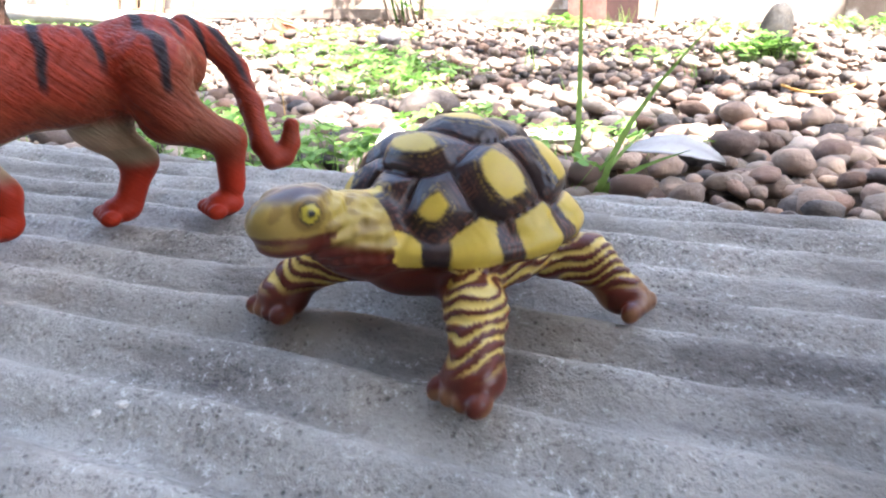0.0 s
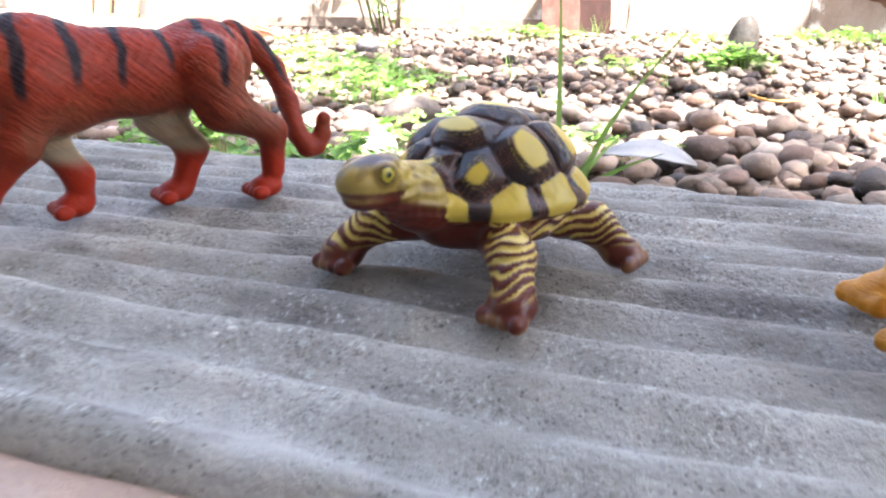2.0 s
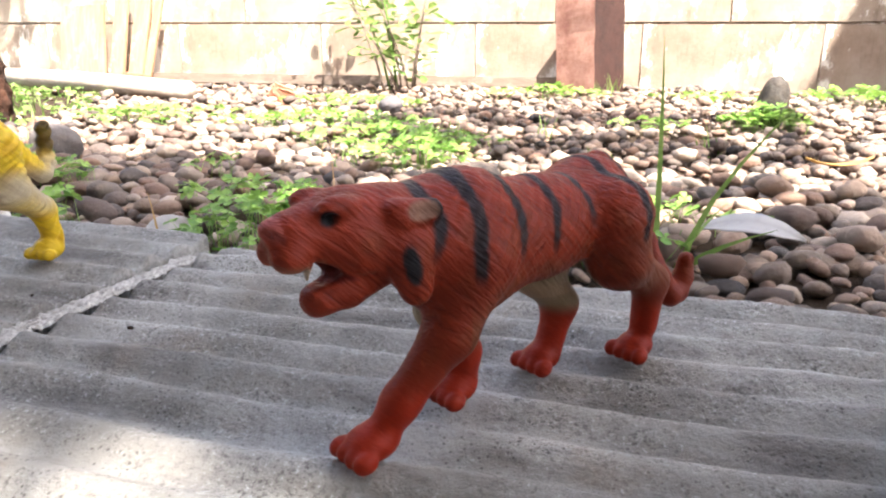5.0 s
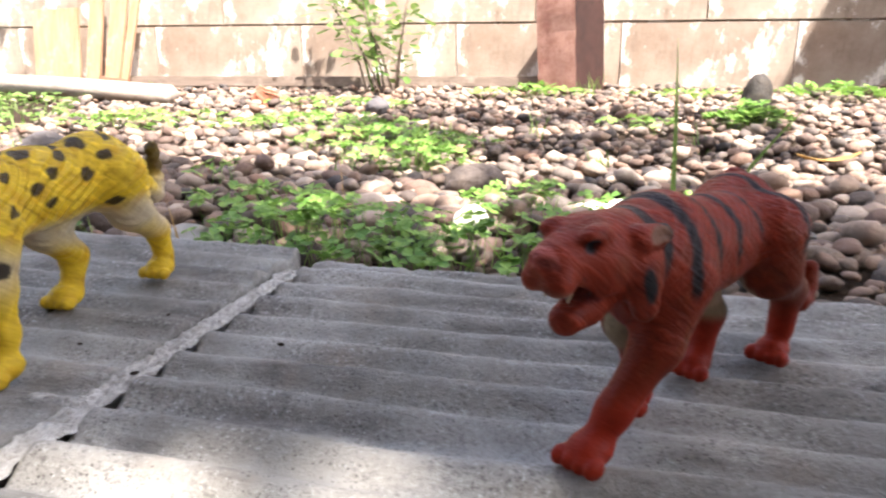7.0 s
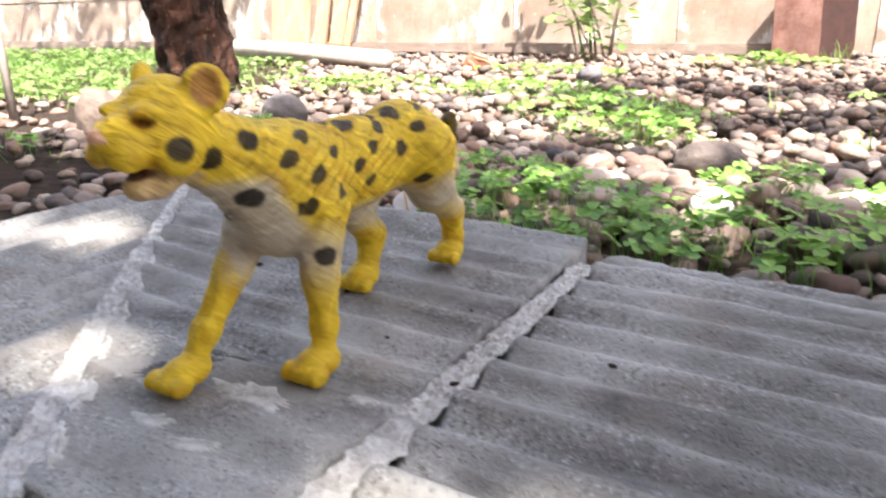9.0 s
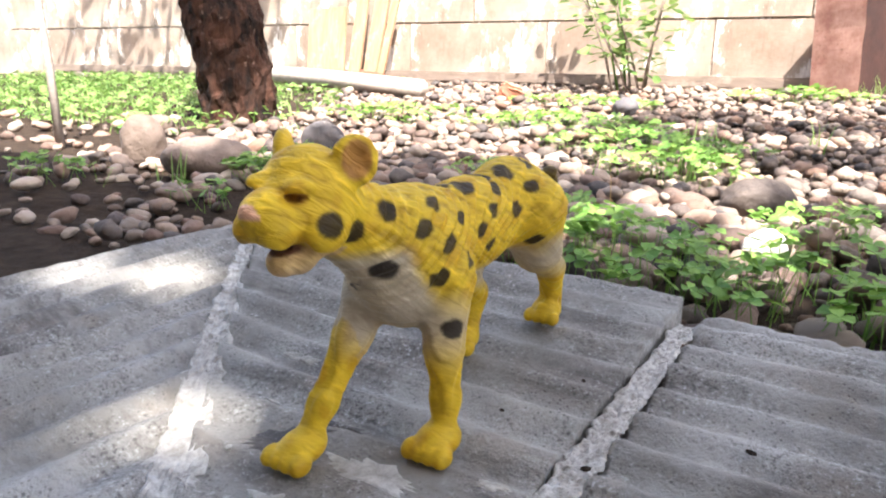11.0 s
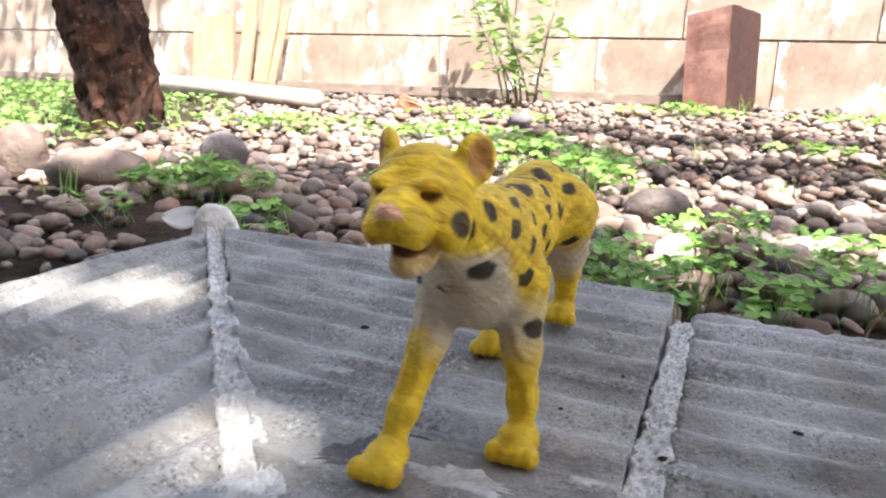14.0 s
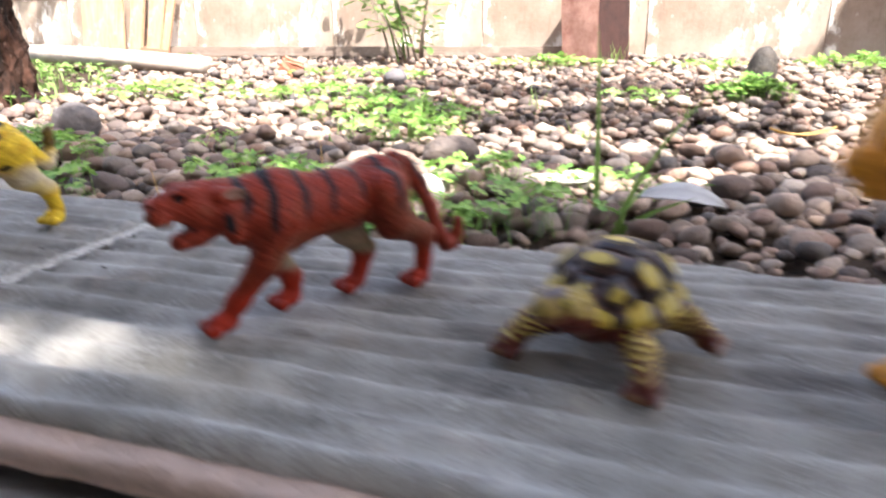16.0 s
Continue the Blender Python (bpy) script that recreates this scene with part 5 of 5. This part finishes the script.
def build_turtle():
    s = Solid((-42, -44, -2), (66, 44, 54), 0.62)
    d0 = s.d.copy()
    # the domed shell, whose horn plates step up towards their middles
    X0, Z0, RX, RY, RZ = 4.0, 21.5, 26.5, 23.0, 21.3
    ux, uy, uz = (s.X - X0) / RX, s.Y / RY, (s.Z - Z0) / RZ
    rad = np.sqrt(ux ** 2 + uy ** 2 + uz ** 2) + 1e-6
    dirs = np.stack([ux / rad, uy / rad, uz / rad], -1)
    seeds = []
    for a in (-64, -31, 0, 31, 64):
        seeds.append((math.sin(radians(a)), 0, math.cos(radians(a)), 0))
    for side in (1, -1):
        for a in (-56, -19, 19, 56):
            c = math.cos(radians(38))
            seeds.append((math.sin(radians(a)) * 0.94, side * math.cos(radians(a)) * c, math.cos(radians(a)) * math.sin(radians(38)) + 0.04, 0))
    for i in range(11):
        a = radians((i + 0.5) * 360 / 11)
        seeds.append((math.cos(a) * 0.985, math.sin(a) * 0.985, 0.02, 1))
    best = np.full(rad.shape, 9.0, np.float32)
    second = best.copy()
    for sx, sy, sz, rim in seeds:
        k = math.sqrt(sx * sx + sy * sy + sz * sz)
        e = np.sqrt((dirs[..., 0] - sx / k) ** 2 + (dirs[..., 1] - sy / k) ** 2 + (dirs[..., 2] - sz / k) ** 2).astype(np.float32)
        second = np.minimum(second, np.maximum(best, e))
        best = np.minimum(best, e)
    edge = second - best
    lift = np.clip(edge / 0.30, 0, 1)
    steps = np.floor(lift * 5) / 5 * 0.65 + lift * 0.35
    dome = (rad - 0.985 - 0.095 * steps + 0.045 * np.clip(1 - edge / 0.04, 0, 1)) * RY
    dome = np.maximum(dome, 20.0 - s.Z)
    s.d = np.minimum(d0, dome).astype(np.float32)
    s.ball((X0, 0, 22.5), (29.5, 26, 6), 2.0)
    s.ball((X0, 0, 17), (25, 21, 10), 3)
    s.limb([(22, -0.5, 20, 9.5), (34, -1, 25.5, 7.6), (41, -1.5, 28.8, 6.2)], 3)
    s.ball((46, -1.5, 32.0), (8.2, 5.9, 5.2), 2).ball((52.2, -2, 31.6), (3.8, 4.2, 3.7), 2.5).ball((47.8, -1.8, 28.0), (6.9, 5.0, 2.9), 1.0)
    for a in (1, -1):
        s.ball((47.8, -1.5 + 4.3 * a, 33.9), (3.2, 1.9, 2.5), 1.0)
        s.ball((48.2, -1.5 + 5.3 * a, 33.9), (1.7, 1.2, 1.6), 0.2)
        s.carve((55.8, -2 + 1.8 * a, 33.8), (0.9, 0.7, 0.7), 0.3)
    for sd in (1, -1):
        s.limb([(18, 14 * sd, 14, 6.4), (25.5, 21.5 * sd, 13.2, 5.6), (31, 26 * sd, 8, 4.8)], 2).ball((33, 27 * sd, 5), (6.0, 5.8, 5.0), 1.5)
        toes(s, 37, 27 * sd, 3.0, 2.4, 0, 2.9)
        s.limb([(-9, 15 * sd, 14, 6.4), (-14.5, 22.5 * sd, 12, 5.5), (-18, 28 * sd, 6, 4.6)], 2).ball((-18, 30 * sd, 4.2), (5.8, 5.8, 4.4), 1.5)
        toes(s, -17, 34.5 * sd, 3.0, 2.3, 90 * sd, 2.8)
    s.limb([(-20, 0, 18, 4), (-29, 0, 14, 2)], 2)
    band = np.sin(2.5 * (s.Z - 0.45 * np.abs(s.Y)) + 1.6 * np.sin(0.55 * s.X) + 1.2 * np.sin(0.8 * s.Y))
    s.d += (0.34 * band * np.clip((s.Z - 6.5) / 2, 0, 1) * np.clip((20 - s.Z) / 2, 0, 1) * (np.abs(s.Y) > 16)).astype(np.float32)
    scale = np.sin(2.1 * s.X + np.sin(0.7 * s.Z)) * np.sin(2.0 * s.Y) + np.sin(2.2 * s.Z + np.sin(0.6 * s.X))
    s.d += (0.26 * scale * ((s.X > 33) & (s.X < 45) & (np.abs(s.Y) < 12) & (s.Z > 20))).astype(np.float32)
    v, q = s.skin()
    x, y, z = v.T
    w = ripple(v, 0.35, 3.0)
    p = np.stack([(x - X0) / RX, y / RY, (z - Z0) / RZ], 1)
    r = np.linalg.norm(p, axis=1)
    n = p / r[:, None]
    sd = np.array(seeds)
    rim = sd[:, 3]
    sd = sd[:, :3] / np.linalg.norm(sd[:, :3], axis=1)[:, None]
    dist = np.linalg.norm(n[:, None, :] - sd[None], axis=2)
    order = np.argsort(dist, axis=1)
    e1, e2 = (np.take_along_axis(dist, order[:, i:i + 1], 1)[:, 0] for i in (0, 1))
    plate = order[:, 0]
    edge = e2 - e1
    red = (0.085, 0.014, 0.007)
    yellow = (0.46, 0.34, 0.050)
    black = (0.020, 0.011, 0.011)
    col = np.tile(red, (len(v), 1))
    leg = (np.abs(y) > 15) & (z < 20)
    bands = np.sin(2.5 * (z - 0.45 * np.abs(y)) + 1.6 * np.sin(0.55 * x) + 1.2 * np.sin(0.8 * y))
    over(col, 0.9 * leg * soft(bands + 0.8 * w - 0.3 * (x < 0), -0.15, 0.45) * soft(z, 6.5, 10), (0.60, 0.46, 0.12))
    over(col, 0.5 * leg * soft(w, 0.1, 0.5) * (z < 8), (0.30, 0.16, 0.07))
    shell = (z > 20.3) & (r > 0.86) & (np.hypot((x - X0) / 31, y / 28) < 1.02) & ~((x > 32) & (np.abs(y + 1) < 9))
    ridge = 0.5 + 0.5 * np.sin(edge * 105)
    over(col, shell * 1.0, black)
    over(col, shell * 0.7 * soft(ridge, 0.6, 0.95) * soft(-edge, -0.30, -0.05) * soft(w, -0.4, 0.3), (0.15, 0.055, 0.035))
    over(col, shell * 0.5 * soft(ridge, 0.5, 0.95) * soft(edge, 0.18, 0.26), (0.30, 0.20, 0.04))
    centre = soft(edge + 0.02 * w, 0.32, 0.35)
    over(col, shell * (rim[plate] < 0.5) * centre, yellow)
    marginal = (rim[plate] > 0.5) & shell
    az = np.degrees(np.arctan2(y / RY, (x - X0) / RX)) + 2.5 * w
    over(col, marginal * soft(edge, 0.03, 0.06) * soft(-np.abs((az % (360 / 11)) - 16.4), -10.6, -9.6), yellow)
    head = (x > 30) & (np.abs(y + 1.5) < 12) & (z > 20) & ~shell
    over(col, head * 0.92 * soft(z + 0.6 * w - 0.45 * (x - 50) * (x < 50) * -0.25, 27.8, 29.4), (0.27, 0.19, 0.045))
    over(col, head * (x < 44) * 0.85 * soft(z + 0.5 * (44 - x) * 0.6, 26, 29), (0.34, 0.25, 0.055))
    over(col, head * 0.6 * soft(ripple(v, 0.9, 2.0), 0.1, 0.5) * (z > 27), (0.13, 0.075, 0.022))
    over(col, head * 0.9 * soft(-((x - 46.5) ** 2 / 50 + (y + 1.5) ** 2 / 22), -1.2, -0.6) * soft(z, 34.6, 36.4), (0.05, 0.035, 0.045))
    over(col, head * 0.9 * soft(-np.abs(z - 29.2 - 0.05 * (x - 50)), -0.9, -0.4) * (x > 43), (0.07, 0.012, 0.009))
    for a in (1, -1):
        d = np.linalg.norm(v - (48.4, -1.5 + 5.9 * a, 33.9), axis=1)
        over(col, 0.8 * soft(-d, -3.5, -3.0), (0.15, 0.09, 0.022))
        over(col, soft(-d, -2.3, -2.0), (0.045, 0.030, 0.012))
        over(col, soft(-d, -1.75, -1.5), (0.34, 0.28, 0.03))
        over(col, soft(-d, -1.0, -0.75), (0.01, 0.01, 0.01))
    mat = toy_mat("turtle_paint", 0.33, 0.0, shine=0.32, dust=0.15)
    toy("toy_turtle", v, q, col, mat, pose(-0.038, 0.137, 0.0004, 0, 0, -111.8), "glossy toy tortoise with a yellow and dark brown plated shell")


def build_lion():
    s = Solid((-70, -30, -2), (90, 30, 112), 1.1)
    s.ball((18, 0, 52), (21, 15, 19), 4).ball((-8, 0, 52), (28, 13, 16), 6).ball((-34, 0, 54), (18, 13, 16), 6)
    s.limb([(26, 0, 60, 15), (52, 0, 82, 14)], 5)
    s.ball((55, 0, 86), (19, 20, 19), 4).ball((34, 0, 62), (16, 17, 22), 5)
    s.ball((68, 0, 86), (10, 10, 10.5), 3).limb([(73, 0, 83, 7.5), (80, 0, 82, 5.5)], 3).limb([(68, 0, 76, 6), (76, 0, 75, 4)], 2)
    for a in (1, -1):
        s.ball((58, 14 * a, 102), (3.5, 5, 5), 1.5)
        s.limb([(22, 10 * a, 46, 9), (26, 12 * a, 28, 6.4), (37 + 6 * a, 12 * a, 12, 5.2)], 4).ball((42 + 6 * a, 12 * a, 4.8), (8.5, 6.2, 4.8), 2)
        toes(s, 48 + 6 * a, 12 * a, 3.4, 2.9)
        s.limb([(-36, 8 * a, 50, 12), (-40, 9 * a, 36, 8), (-54, 8 * a, 24, 5), (-51, 8 * a, 9, 4.6)], 4).ball((-46, 8 * a, 4.6), (7.5, 5.8, 4.6), 2)
        toes(s, -41, 8 * a, 3.2, 2.7)
    s.limb([(-50, 0, 58, 5), (-60, 0, 44, 3.6), (-62, 2, 26, 3.2), (-64, 4, 18, 4.6)], 2)
    lock = np.sin(1.2 * (s.X + 0.5 * s.Z) + 1.5 * np.sin(0.25 * s.Z)) * np.sin(0.5 * s.Y + 0.4 * s.Z)
    s.d += (0.9 * lock * np.clip((s.Z - 52) / 8, 0, 1) * np.clip((s.X - 14) / 8, 0, 1) * np.clip((70 - s.X) / 6, 0, 1)).astype(np.float32)
    v, q = s.skin()
    x, y, z = v.T
    w = ripple(v, 0.2, 1.0)
    col = np.tile((0.50, 0.20, 0.015), (len(v), 1))
    over(col, 0.7 * soft(ripple(v, 0.3, 6.0), 0.1, 0.6), (0.52, 0.20, 0.02))
    mane = soft(x + 2 * w, 16, 22) * soft(-x + 2 * w, -70, -62) * soft(z + 3 * w, 46, 54)
    over(col, 0.85 * mane, (0.30, 0.13, 0.055))
    over(col, 0.8 * mane * soft(-z + 3 * w, -62, -54), (0.09, 0.02, 0.02))
    mat = toy_mat("lion_paint", 0.45, 0.6, (0.15, 0.5, 1), (0, 30, 0), 450, 0.001)
    toy("toy_lion", v, q, col, mat, pose(0.0955, 0.140, 0.0006, 0, 0, -150), "orange plastic toy lion with a brown mane, standing")


build_tiger()
build_leopard()
build_turtle()
build_lion()
